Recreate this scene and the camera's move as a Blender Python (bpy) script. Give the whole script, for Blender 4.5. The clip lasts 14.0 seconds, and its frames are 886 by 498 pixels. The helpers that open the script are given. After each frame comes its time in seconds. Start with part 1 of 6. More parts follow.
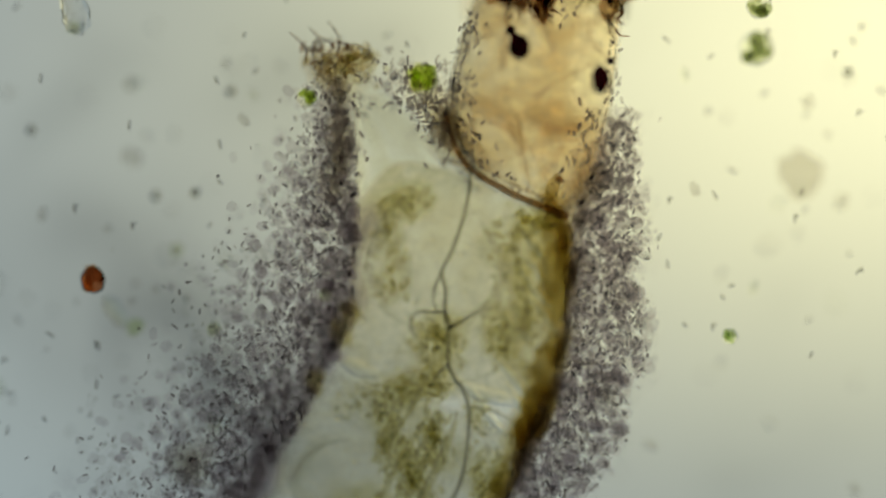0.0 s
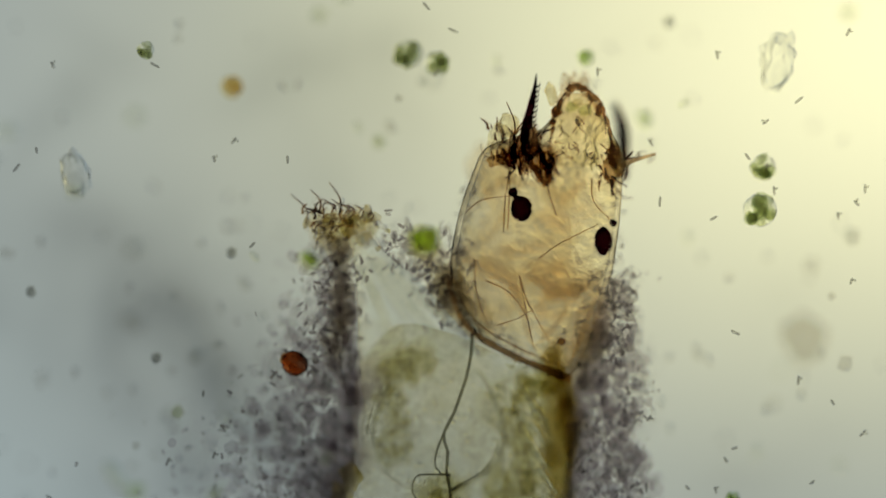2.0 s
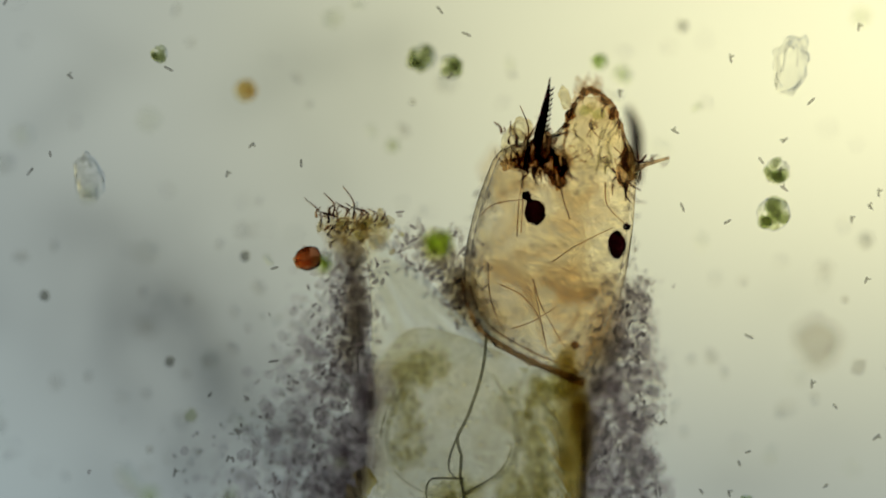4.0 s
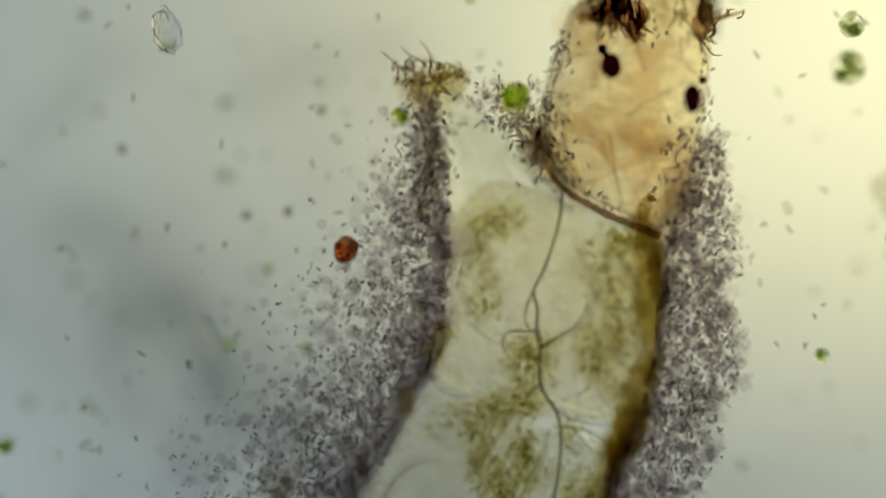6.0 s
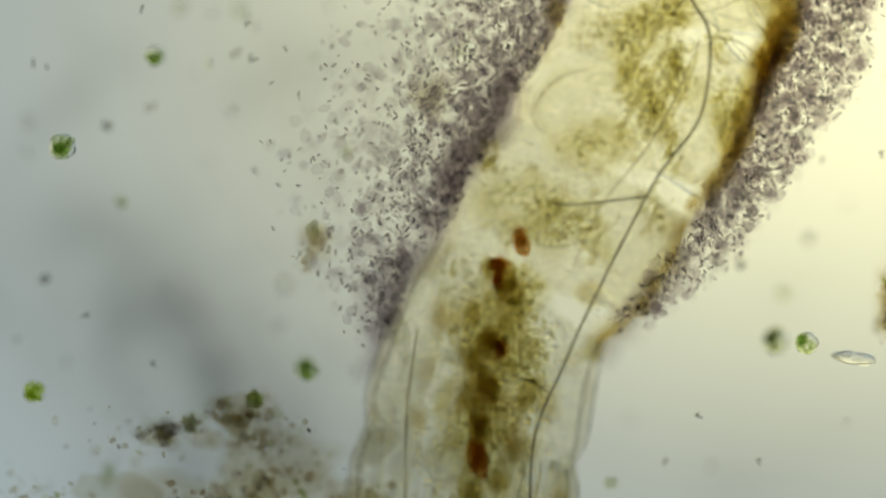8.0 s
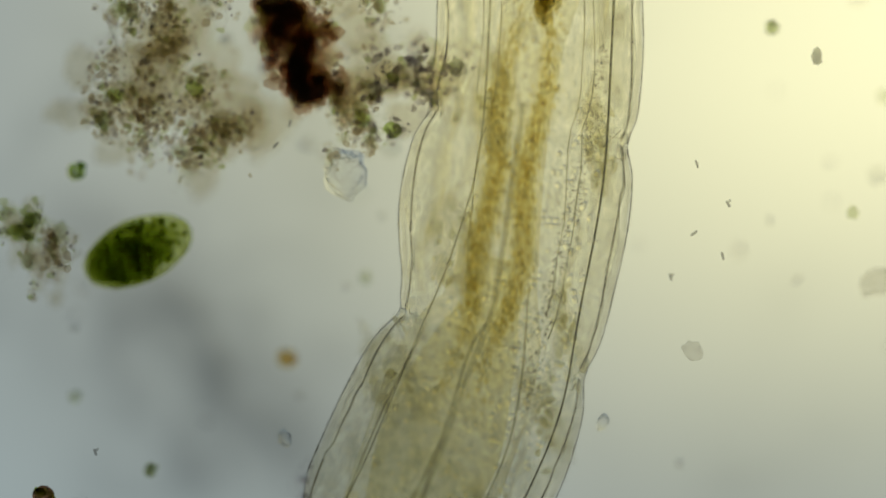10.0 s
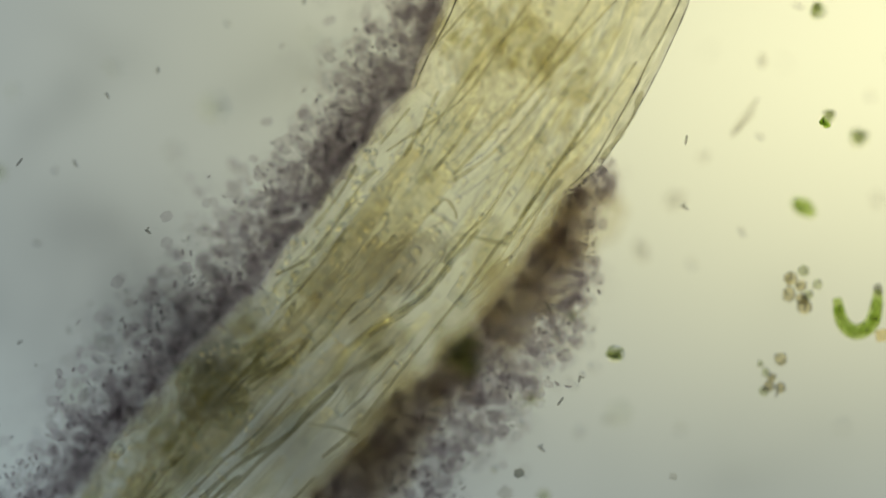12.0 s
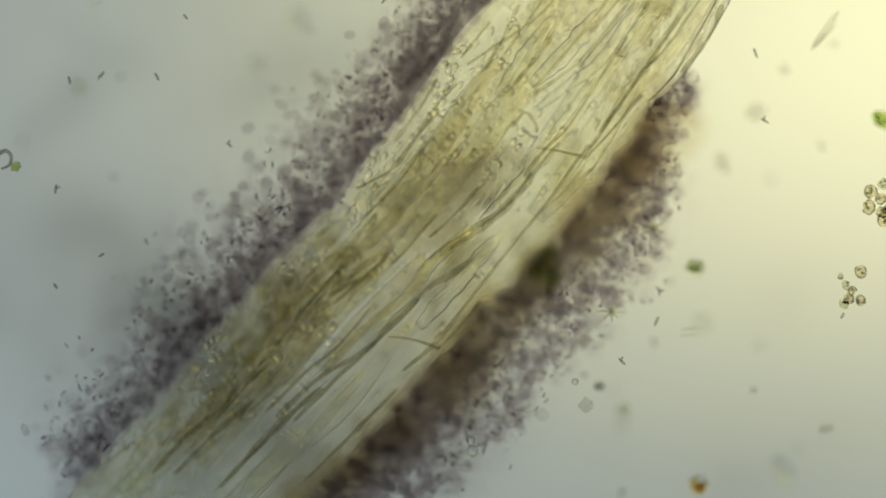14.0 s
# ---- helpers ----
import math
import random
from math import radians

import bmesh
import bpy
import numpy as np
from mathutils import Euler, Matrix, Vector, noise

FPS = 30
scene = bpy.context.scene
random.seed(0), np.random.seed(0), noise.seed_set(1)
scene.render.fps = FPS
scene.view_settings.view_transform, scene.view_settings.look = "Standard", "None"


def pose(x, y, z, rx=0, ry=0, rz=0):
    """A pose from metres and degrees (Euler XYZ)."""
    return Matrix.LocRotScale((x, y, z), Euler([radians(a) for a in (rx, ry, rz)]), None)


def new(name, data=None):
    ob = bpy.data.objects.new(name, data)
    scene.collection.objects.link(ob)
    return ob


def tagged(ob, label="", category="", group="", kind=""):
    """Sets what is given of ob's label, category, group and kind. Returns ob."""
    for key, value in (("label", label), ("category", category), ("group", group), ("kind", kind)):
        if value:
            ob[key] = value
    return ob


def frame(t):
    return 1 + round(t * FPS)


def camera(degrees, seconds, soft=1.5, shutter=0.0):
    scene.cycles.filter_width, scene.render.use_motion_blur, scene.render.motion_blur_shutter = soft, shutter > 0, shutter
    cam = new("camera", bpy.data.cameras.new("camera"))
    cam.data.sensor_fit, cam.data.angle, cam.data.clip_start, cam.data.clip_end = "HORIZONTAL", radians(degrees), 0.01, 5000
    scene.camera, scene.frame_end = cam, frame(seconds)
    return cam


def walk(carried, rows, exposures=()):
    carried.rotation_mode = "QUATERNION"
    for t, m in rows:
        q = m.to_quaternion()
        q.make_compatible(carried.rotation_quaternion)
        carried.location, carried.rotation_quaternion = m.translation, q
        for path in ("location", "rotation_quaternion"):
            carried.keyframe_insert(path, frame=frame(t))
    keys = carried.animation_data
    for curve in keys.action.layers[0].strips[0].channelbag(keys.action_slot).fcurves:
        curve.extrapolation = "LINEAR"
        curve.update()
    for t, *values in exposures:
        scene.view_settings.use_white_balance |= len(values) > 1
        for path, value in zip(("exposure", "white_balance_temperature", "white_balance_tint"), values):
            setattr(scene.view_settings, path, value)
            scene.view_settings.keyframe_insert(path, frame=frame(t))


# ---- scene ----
# The microscope stands over a wet slide with a midge larva: one metre here is one millimetre there.
# The optical axis travels over the slide; plan units are thousandths, x to the right and y towards the tail.
DRIFT = (
    (0.0, -3, -271), (0.1, -4, -266), (0.2, -5, -234), (0.3, -8, -98), (0.4, -10, -60), (0.5, -9, -38), (1.0, -2, -23),
    (1.5, 0, 0), (2.0, 0, 17), (2.5, 0, 27), (2.7, 0, 33), (4.8, 41, -7), (5.0, 44, -49), (5.5, 80, -154), (6.0, 160, -237),
    (6.5, 238, -342), (7.0, 282, -521), (7.5, 326, -756), (7.7, 367, -822), (9.8, 572, -1974), (10.0, 578, -2126),
    (10.1, 608, -2195), (10.5, 745, -2439), (11.0, 807, -2638), (11.3, 826, -2749), (11.5, 857, -2872), (11.7, 866, -3016),
    (12.0, 932, -3229), (12.5, 988, -3350), (13.0, 1065, -3373), (13.5, 1077, -3381), (14.0, 1075, -3383))
FOCUS = 0.19
LENS = 8.0
HEIGHT = FOCUS + 0.784 / math.tan(radians(LENS / 2))
# the fine focus: by how much the tube is raised over FOCUS while it travels
FINE = ((0.0, 0.045), (0.3, 0.045), (0.5, 0.04), (0.8, 0.03), (1.0, 0.012), (1.5, -0.005), (2.7, -0.008), (4.8, 0.008), (5.0, 0.012), (5.5, 0.022), (6.0, 0.038),
        (6.5, 0.042), (7.7, 0.04), (9.8, 0.0), (11.2, 0.0), (11.5, -0.018), (12.0, -0.024), (12.5, -0.024), (13.0, -0.004), (14.0, 0.0))


def fine_at(t):
    return float(np.interp(t, [r[0] for r in FINE], [r[1] for r in FINE]))


ROWS = [(t, pose(-dx / 1000, dy / 1000, HEIGHT + fine_at(t))) for t, dx, dy in DRIFT]
cam = camera(LENS, 14.0, soft=1.5)
cam.data.dof.use_dof = True
cam.data.dof.focus_distance = HEIGHT - FOCUS
cam.data.dof.aperture_fstop = 0.09
walk(cam, ROWS, ((0, -0.03), (2.7, -0.03), (4.8, -0.10), (5.5, -0.11), (6.0, -0.08), (6.5, -0.01), (7.0, 0.06), (7.5, 0.12), (7.7, 0.12), (9.8, -0.08), (11.0, -0.08), (12.0, -0.12), (13.0, -0.14), (14.0, -0.13)))

# ---- light: a dark room, and the lamp under the stage (built below as the glowing field lens) ----
world = bpy.data.worlds.new("dark_room")
world.use_nodes = True
world.node_tree.nodes["Background"].inputs[0].default_value = (0.6, 0.7, 0.8, 1)
world.node_tree.nodes["Background"].inputs[1].default_value = 0.02
scene.world = world
scene.cycles.transparent_max_bounces = 64
scene.cycles.max_bounces = 40
scene.cycles.transmission_bounces = 40

rng = random.Random(7)


def P(mx, my, z=FOCUS):
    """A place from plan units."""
    return Vector(((mx - 784) / 1000, (441 - my) / 1000, z))


def drift_at(t):
    ts = [r[0] for r in DRIFT]
    return float(np.interp(t, ts, [r[1] for r in DRIFT])), float(np.interp(t, ts, [r[2] for r in DRIFT]))


def at(t, x, y, z=FOCUS):
    """A place from where it stands in the eyepiece at time t, at height z."""
    dx, dy = drift_at(t)
    k = (HEIGHT - z) / (HEIGHT - FOCUS)
    return Vector((-dx / 1000 + (x - 784) / 1000 * k, dy / 1000 + (441 - y) / 1000 * k, z))


# ---- materials ----
def material(name):
    m = bpy.data.materials.new(name)
    m.use_nodes = True
    m.node_tree.nodes.clear()
    return m, m.node_tree.nodes, m.node_tree.links


def ramp(nodes, stops):
    r = nodes.new("ShaderNodeValToRGB")
    while len(r.color_ramp.elements) < len(stops):
        r.color_ramp.elements.new(0.5)
    for e, (p, c) in zip(r.color_ramp.elements, stops):
        e.position, e.color = p, (*c, 1)
    return r


def stained(name, thin, dense, scale, low=0.35, high=0.7, fine=60.0, fine_amount=0.12, ior=0.0, relief=0.0, stretch=(1, 1, 1), turn=0.0):
    """Tissue that light passes: each surface filters it, between the thin and the dense colour after a two-scale noise.
    With an ior it also bends the light, so that its flanks darken as in any clear body under a microscope."""
    m, nodes, links = material(name)
    co = nodes.new("ShaderNodeTexCoord")
    mp = nodes.new("ShaderNodeMapping")
    mp.vector_type = "TEXTURE"
    mp.inputs["Scale"].default_value = stretch
    mp.inputs["Rotation"].default_value = (0, 0, radians(turn))
    links.new(co.outputs["Object"], mp.inputs[0])
    n1 = nodes.new("ShaderNodeTexNoise")
    n1.inputs["Scale"].default_value, n1.inputs["Detail"].default_value, n1.inputs["Distortion"].default_value = scale, 4, 0.5
    links.new(mp.outputs[0], n1.inputs["Vector"])
    r = ramp(nodes, ((low, thin), (high, dense)))
    links.new(n1.outputs[0], r.inputs[0])
    n2 = nodes.new("ShaderNodeTexNoise")
    n2.inputs["Scale"].default_value, n2.inputs["Detail"].default_value = fine, 4
    links.new(mp.outputs[0], n2.inputs["Vector"])
    f = ramp(nodes, ((0.35, (1 - 2 * fine_amount,) * 3), (0.62, (1, 1, 1))))
    links.new(n2.outputs[0], f.inputs[0])
    mul = nodes.new("ShaderNodeMix")
    mul.data_type, mul.blend_type = "RGBA", "MULTIPLY"
    mul.inputs[0].default_value = 1
    links.new(r.outputs[0], mul.inputs[6])
    links.new(f.outputs[0], mul.inputs[7])
    out = nodes.new("ShaderNodeOutputMaterial")
    if ior:
        sh = nodes.new("ShaderNodeBsdfRefraction")
        sh.inputs["Roughness"].default_value = 0.0
        sh.inputs["IOR"].default_value = ior
        if relief:
            bp = nodes.new("ShaderNodeBump")
            bp.inputs["Strength"].default_value, bp.inputs["Distance"].default_value = 1.0, relief
            links.new(n2.outputs[0], bp.inputs["Height"])
            links.new(bp.outputs[0], sh.inputs["Normal"])
    else:
        sh = nodes.new("ShaderNodeBsdfTransparent")
    links.new(mul.outputs[2], sh.inputs[0])
    links.new(sh.outputs[0], out.inputs[0])
    return m


def varied(name, light, dark, body=0.25):
    """Small grains that differ from one another."""
    m, nodes, links = material(name)
    geo = nodes.new("ShaderNodeNewGeometry")
    r = ramp(nodes, ((0.0, dark), (1.0, light)))
    links.new(geo.outputs["Random Per Island"], r.inputs[0])
    tr = nodes.new("ShaderNodeBsdfTransparent")
    links.new(r.outputs[0], tr.inputs[0])
    tl = nodes.new("ShaderNodeBsdfTranslucent")
    links.new(r.outputs[0], tl.inputs[0])
    mix = nodes.new("ShaderNodeMixShader")
    mix.inputs[0].default_value = body
    links.new(tr.outputs[0], mix.inputs[1])
    links.new(tl.outputs[0], mix.inputs[2])
    out = nodes.new("ShaderNodeOutputMaterial")
    links.new(mix.outputs[0], out.inputs[0])
    return m


def clear(name, colour, gloss=0.0):
    m, nodes, links = material(name)
    tr = nodes.new("ShaderNodeBsdfTransparent")
    tr.inputs[0].default_value = (*colour, 1)
    gl = nodes.new("ShaderNodeBsdfGlossy")
    gl.inputs["Roughness"].default_value = 0.05
    mix = nodes.new("ShaderNodeMixShader")
    mix.inputs[0].default_value = gloss
    out = nodes.new("ShaderNodeOutputMaterial")
    links.new(tr.outputs[0], mix.inputs[1])
    links.new(gl.outputs[0], mix.inputs[2])
    links.new(mix.outputs[0], out.inputs[0])
    return m


def solid(name, colour, rough=0.6, scale=30.0):
    m, nodes, links = material(name)
    b = nodes.new("ShaderNodeBsdfPrincipled")
    n = nodes.new("ShaderNodeTexNoise")
    n.inputs["Scale"].default_value = scale
    r = ramp(nodes, ((0.3, tuple(c * 0.7 for c in colour)), (0.7, colour)))
    links.new(n.outputs[0], r.inputs[0])
    links.new(r.outputs[0], b.inputs["Base Color"])
    b.inputs["Roughness"].default_value = rough
    out = nodes.new("ShaderNodeOutputMaterial")
    links.new(b.outputs[0], out.inputs[0])
    return m


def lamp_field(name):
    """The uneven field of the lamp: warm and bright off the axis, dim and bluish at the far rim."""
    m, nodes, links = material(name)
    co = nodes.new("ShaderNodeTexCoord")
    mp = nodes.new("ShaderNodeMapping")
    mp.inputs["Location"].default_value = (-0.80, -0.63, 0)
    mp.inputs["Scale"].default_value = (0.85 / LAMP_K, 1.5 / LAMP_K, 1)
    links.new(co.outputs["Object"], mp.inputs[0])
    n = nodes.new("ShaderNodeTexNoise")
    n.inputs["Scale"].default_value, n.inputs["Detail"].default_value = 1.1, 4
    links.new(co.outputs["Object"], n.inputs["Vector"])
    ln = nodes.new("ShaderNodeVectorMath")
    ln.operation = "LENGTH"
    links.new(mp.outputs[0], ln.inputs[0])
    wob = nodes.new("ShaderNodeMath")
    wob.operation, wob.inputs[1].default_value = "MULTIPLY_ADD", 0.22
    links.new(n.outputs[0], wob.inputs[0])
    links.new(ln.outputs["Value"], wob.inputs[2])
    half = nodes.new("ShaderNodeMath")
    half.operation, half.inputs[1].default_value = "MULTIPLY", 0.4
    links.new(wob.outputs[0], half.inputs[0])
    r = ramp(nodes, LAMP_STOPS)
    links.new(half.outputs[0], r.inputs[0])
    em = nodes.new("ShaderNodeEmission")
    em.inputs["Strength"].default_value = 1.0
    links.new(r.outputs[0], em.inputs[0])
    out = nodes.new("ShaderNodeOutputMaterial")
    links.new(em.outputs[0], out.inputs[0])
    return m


def smudged(name):
    """Clean glass with soft grey smudges in one corner of it."""
    m, nodes, links = material(name)
    co = nodes.new("ShaderNodeTexCoord")
    total = None
    wave = nodes.new("ShaderNodeTexNoise")
    wave.inputs["Scale"].default_value, wave.inputs["Detail"].default_value = 3.2, 3
    links.new(co.outputs["Object"], wave.inputs["Vector"])
    off = nodes.new("ShaderNodeVectorMath")
    off.operation = "MULTIPLY_ADD"
    off.inputs[1].default_value, off.inputs[2].default_value = (0.16, 0.16, 0), (-0.08, -0.08, 0)
    links.new(wave.outputs["Color"], off.inputs[0])
    wavy = nodes.new("ShaderNodeVectorMath")
    links.new(co.outputs["Object"], wavy.inputs[0])
    links.new(off.outputs[0], wavy.inputs[1])
    for x, y, sx, sy, turn, depth in SMUDGES:
        mp = nodes.new("ShaderNodeMapping")
        mp.vector_type = "TEXTURE"
        mp.inputs["Location"].default_value = (x, y, 0)
        mp.inputs["Scale"].default_value = (sx, sy, 1)
        mp.inputs["Rotation"].default_value = (0, 0, radians(turn))
        links.new(wavy.outputs[0], mp.inputs[0])
        g = nodes.new("ShaderNodeTexGradient")
        g.gradient_type = "QUADRATIC_SPHERE"
        links.new(mp.outputs[0], g.inputs[0])
        k = nodes.new("ShaderNodeMath")
        k.operation, k.inputs[1].default_value = "MULTIPLY", depth
        links.new(g.outputs[1], k.inputs[0])
        if total is None:
            total = k
        else:
            s = nodes.new("ShaderNodeMath")
            links.new(total.outputs[0], s.inputs[0])
            links.new(k.outputs[0], s.inputs[1])
            total = s
    n = nodes.new("ShaderNodeTexNoise")
    n.inputs["Scale"].default_value, n.inputs["Detail"].default_value, n.inputs["Distortion"].default_value = 5.0, 5, 1.2
    links.new(co.outputs["Object"], n.inputs["Vector"])
    r0 = ramp(nodes, ((0.34, (0.45, 0.45, 0.45)), (0.66, (1, 1, 1))))
    links.new(n.outputs[0], r0.inputs[0])
    mu = nodes.new("ShaderNodeMath")
    mu.operation = "MULTIPLY"
    links.new(total.outputs[0], mu.inputs[0])
    links.new(r0.outputs[0], mu.inputs[1])
    r = ramp(nodes, ((0.0, (1, 1, 1)), (1.0, (0.10, 0.11, 0.125))))
    links.new(mu.outputs[0], r.inputs[0])
    tr = nodes.new("ShaderNodeBsdfTransparent")
    links.new(r.outputs[0], tr.inputs[0])
    out = nodes.new("ShaderNodeOutputMaterial")
    links.new(tr.outputs[0], out.inputs[0])
    return m


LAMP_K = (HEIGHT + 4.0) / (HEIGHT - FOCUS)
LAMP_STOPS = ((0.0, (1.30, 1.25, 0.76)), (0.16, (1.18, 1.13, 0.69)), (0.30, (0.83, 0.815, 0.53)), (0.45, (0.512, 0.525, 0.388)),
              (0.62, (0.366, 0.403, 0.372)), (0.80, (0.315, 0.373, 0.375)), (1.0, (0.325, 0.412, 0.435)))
SMUDGES = ((-0.45, -0.18, 0.66, 0.44, -24, 0.72), (-0.48, -0.12, 0.30, 0.22, -32, 0.16), (-0.60, -0.17, 0.05, 0.16, 8, 0.34), (-0.36, -0.30, 0.34, 0.16, -20, 0.18), (-0.66, 0.04, 0.30, 0.14, -30, 0.26),
           (-0.70, 0.26, 0.30, 0.09, 38, 0.26), (-0.62, 0.36, 0.20, 0.07, -20, 0.16), (-0.5, -0.42, 0.42, 0.20, 10, 0.30), (-0.30, 0.30, 0.26, 0.10, 15, 0.20), (-0.82, -0.05, 0.10, 0.2, 0, 0.2),
           (-0.15, 0.36, 0.30, 0.10, 8, 0.18), (-0.2, 0.30, 0.42, 0.26, 0, 0.24), (-0.18, 0.12, 0.26, 0.18, 40, 0.16), (0.55, -0.42, 0.6, 0.25, 5, 0.20), (-0.10, -0.36, 0.6, 0.26, 0, 0.36), (0.3, 0.36, 0.2, 0.06, 20, 0.08), (0.62, -0.1, 0.2, 0.1, 60, 0.08))

CUTICLE = stained("cuticle", (0.999, 0.997, 0.985), (0.988, 0.983, 0.955), 7.0, 0.3, 0.75, 32.0, 0.01, 1.01, 0.003)
TISSUE = stained("body_tissue", (0.999, 0.994, 0.97), (0.975, 0.955, 0.88), 13.0, 0.42, 0.72, 115.0, 0.05)
RELIEF = stained("granular_sheet", (0.999, 0.997, 0.985), (0.99, 0.983, 0.95), 24.0, 0.40, 0.66, 105.0, 0.035, 1.06, 0.010)
GRANULAR = stained("granular_tissue", (0.999, 0.994, 0.97), (0.985, 0.972, 0.92), 24.0, 0.40, 0.66, 105.0, 0.045)
RELIEF_MID = stained("striped_sheet", (0.997, 0.994, 0.976), (0.984, 0.977, 0.945), 16.0, 0.36, 0.64, 92.0, 0.045, 1.06, 0.010, stretch=(1.5, 1, 1), turn=70)
RELIEF_REAR = stained("fibrous_sheet", (0.999, 0.997, 0.977), (0.992, 0.987, 0.953), 16.0, 0.44, 0.64, 36.0, 0.028, 1.05, 0.017, stretch=(6, 1, 1), turn=47)
FOLD = stained("glassy_fold", (0.998, 0.998, 0.99), (0.99, 0.99, 0.98), 16.0, 0.42, 0.64, 40.0, 0.0, 1.05, 0.008)
BUNDLE = stained("muscle_bundle", (0.999, 0.997, 0.98), (0.993, 0.985, 0.94), 22.0, 0.36, 0.64, 70.0, 0.02, 1.036, 0.005)
BUNDLE_DARK = stained("dim_muscle_bundle", (0.985, 0.975, 0.945), (0.95, 0.93, 0.865), 22.0, 0.36, 0.64, 70.0, 0.03, 1.034, 0.005)
YELLOW = stained("yellow_gut_contents", (0.999, 0.99, 0.925), (0.994, 0.966, 0.80), 30.0, 0.36, 0.68, 100.0, 0.045)
TISSUE_MID = stained("middle_tissue", (0.999, 0.994, 0.966), (0.988, 0.977, 0.93), 12.0, 0.36, 0.66, 50.0, 0.03, stretch=(3, 1, 1), turn=80)
TISSUE_REAR = stained("rear_tissue", (0.999, 0.995, 0.965), (0.992, 0.984, 0.93), 14.0, 0.38, 0.66, 70.0, 0.04, stretch=(2, 1, 1), turn=50)
TISSUE_TAIL = stained("tail_tissue", (0.986, 0.98, 0.96), (0.94, 0.925, 0.875), 17.0, 0.38, 0.68, 80.0, 0.06, stretch=(1.8, 1, 1), turn=45)
MOTTLE = stained("mottled_tissue", (0.999, 0.997, 0.985), (0.962, 0.948, 0.87), 24.0, 0.40, 0.74, 110.0, 0.05)
FAT = stained("fat_body", (0.99, 0.98, 0.92), (0.91, 0.88, 0.68), 26.0, 0.40, 0.66, 80.0, 0.06)
STREAK = stained("olive_streak", (0.985, 0.978, 0.92), (0.925, 0.91, 0.78), 30.0, 0.36, 0.66, 100.0, 0.05)
FAT_VEIL = stained("fat_veil", (0.993, 0.987, 0.94), (0.964, 0.952, 0.855), 24.0, 0.34, 0.70, 110.0, 0.04)
FAT_STRAND = stained("fibrous_fat", (0.994, 0.99, 0.955), (0.962, 0.95, 0.85), 30.0, 0.36, 0.66, 90.0, 0.05)
BROWN_FAT = stained("brown_fat", (0.97, 0.945, 0.85), (0.88, 0.83, 0.66), 30.0, 0.36, 0.66, 90.0, 0.06)
PIGMENT = stained("golden_pigment", (0.965, 0.94, 0.78), (0.87, 0.81, 0.54), 22.0, 0.36, 0.66, 70.0, 0.06)
PIGMENT_DARK = stained("dark_pigment", (0.93, 0.895, 0.77), (0.80, 0.735, 0.55), 22.0, 0.36, 0.66, 70.0, 0.06)
MUSCLE = stained("muscle_strand", (0.998, 0.997, 0.985), (0.965, 0.955, 0.90), 9.0, 0.3, 0.75, 40.0, 0.02, 1.04, 0.010)
BAND = stained("soft_band", (0.999, 0.998, 0.99), (0.98, 0.976, 0.95), 14.0, 0.4, 0.7, 80.0, 0.02)
BAND_DARK = stained("grey_cord", (0.93, 0.925, 0.88), (0.80, 0.79, 0.72), 30.0, 0.4, 0.7, 90.0, 0.03)
FIBRE = stained("fibre_edge", (0.92, 0.91, 0.84), (0.74, 0.73, 0.64), 14.0, 0.3, 0.75, 60.0, 0.06)
FIBRE_SOFT = stained("soft_fibre", (0.96, 0.953, 0.905), (0.85, 0.838, 0.76), 10.0, 0.3, 0.75, 60.0, 0.06)
FIBRE_LONG = stained("long_muscle_edge", (0.955, 0.948, 0.90), (0.80, 0.786, 0.70), 10.0, 0.3, 0.75, 60.0, 0.06)
TRACHEA = stained("air_tube", (0.68, 0.67, 0.58), (0.45, 0.44, 0.37), 24.0, 0.3, 0.75, 80.0, 0.08)
MARGIN = stained("skin_margin", (0.985, 0.982, 0.975), (0.93, 0.922, 0.91), 22.0, 0.3, 0.7, 70.0, 0.03)
EDGE = stained("cuticle_fold", (0.82, 0.81, 0.74), (0.48, 0.46, 0.40), 12.0, 0.3, 0.7, 60.0, 0.08)
GUT = stained("gut_wall", (0.999, 0.992, 0.95), (0.993, 0.977, 0.90), 26.0, 0.36, 0.66, 110.0, 0.05)
ORANGE = stained("orange_gut_lining", (0.998, 0.978, 0.865), (0.99, 0.955, 0.77), 40.0, 0.36, 0.64, 130.0, 0.08)
ORANGE_GRAIN = stained("orange_gut_grain", (0.999, 0.99, 0.94), (0.99, 0.966, 0.85), 60.0, 0.36, 0.64, 130.0, 0.04)
FOOD = stained("gut_food", (0.945, 0.86, 0.69), (0.85, 0.69, 0.49), 40.0, 0.3, 0.7, 110.0, 0.08)
FOOD_GREEN = stained("gut_green_food", (0.97, 0.95, 0.84), (0.90, 0.86, 0.68), 40.0, 0.3, 0.7, 110.0, 0.08)
HEAD = stained("head_capsule", (0.978, 0.932, 0.845), (0.955, 0.89, 0.765), 9.0, 0.36, 0.66, 34.0, 0.03, 1.012, 0.014)
HEAD_IN = stained("head_muscle", (0.99, 0.97, 0.93), (0.965, 0.922, 0.86), 9.0, 0.3, 0.7, 40.0, 0.03)
HEAD_DARK = stained("dark_head_muscle", (0.965, 0.932, 0.885), (0.915, 0.86, 0.785), 14.0, 0.3, 0.7, 60.0, 0.04)
HEAD_SHEET = stained("head_tissue", (0.998, 0.99, 0.965), (0.965, 0.945, 0.88), 17.0, 0.42, 0.62, 52.0, 0.03, 1.14, 0.012)
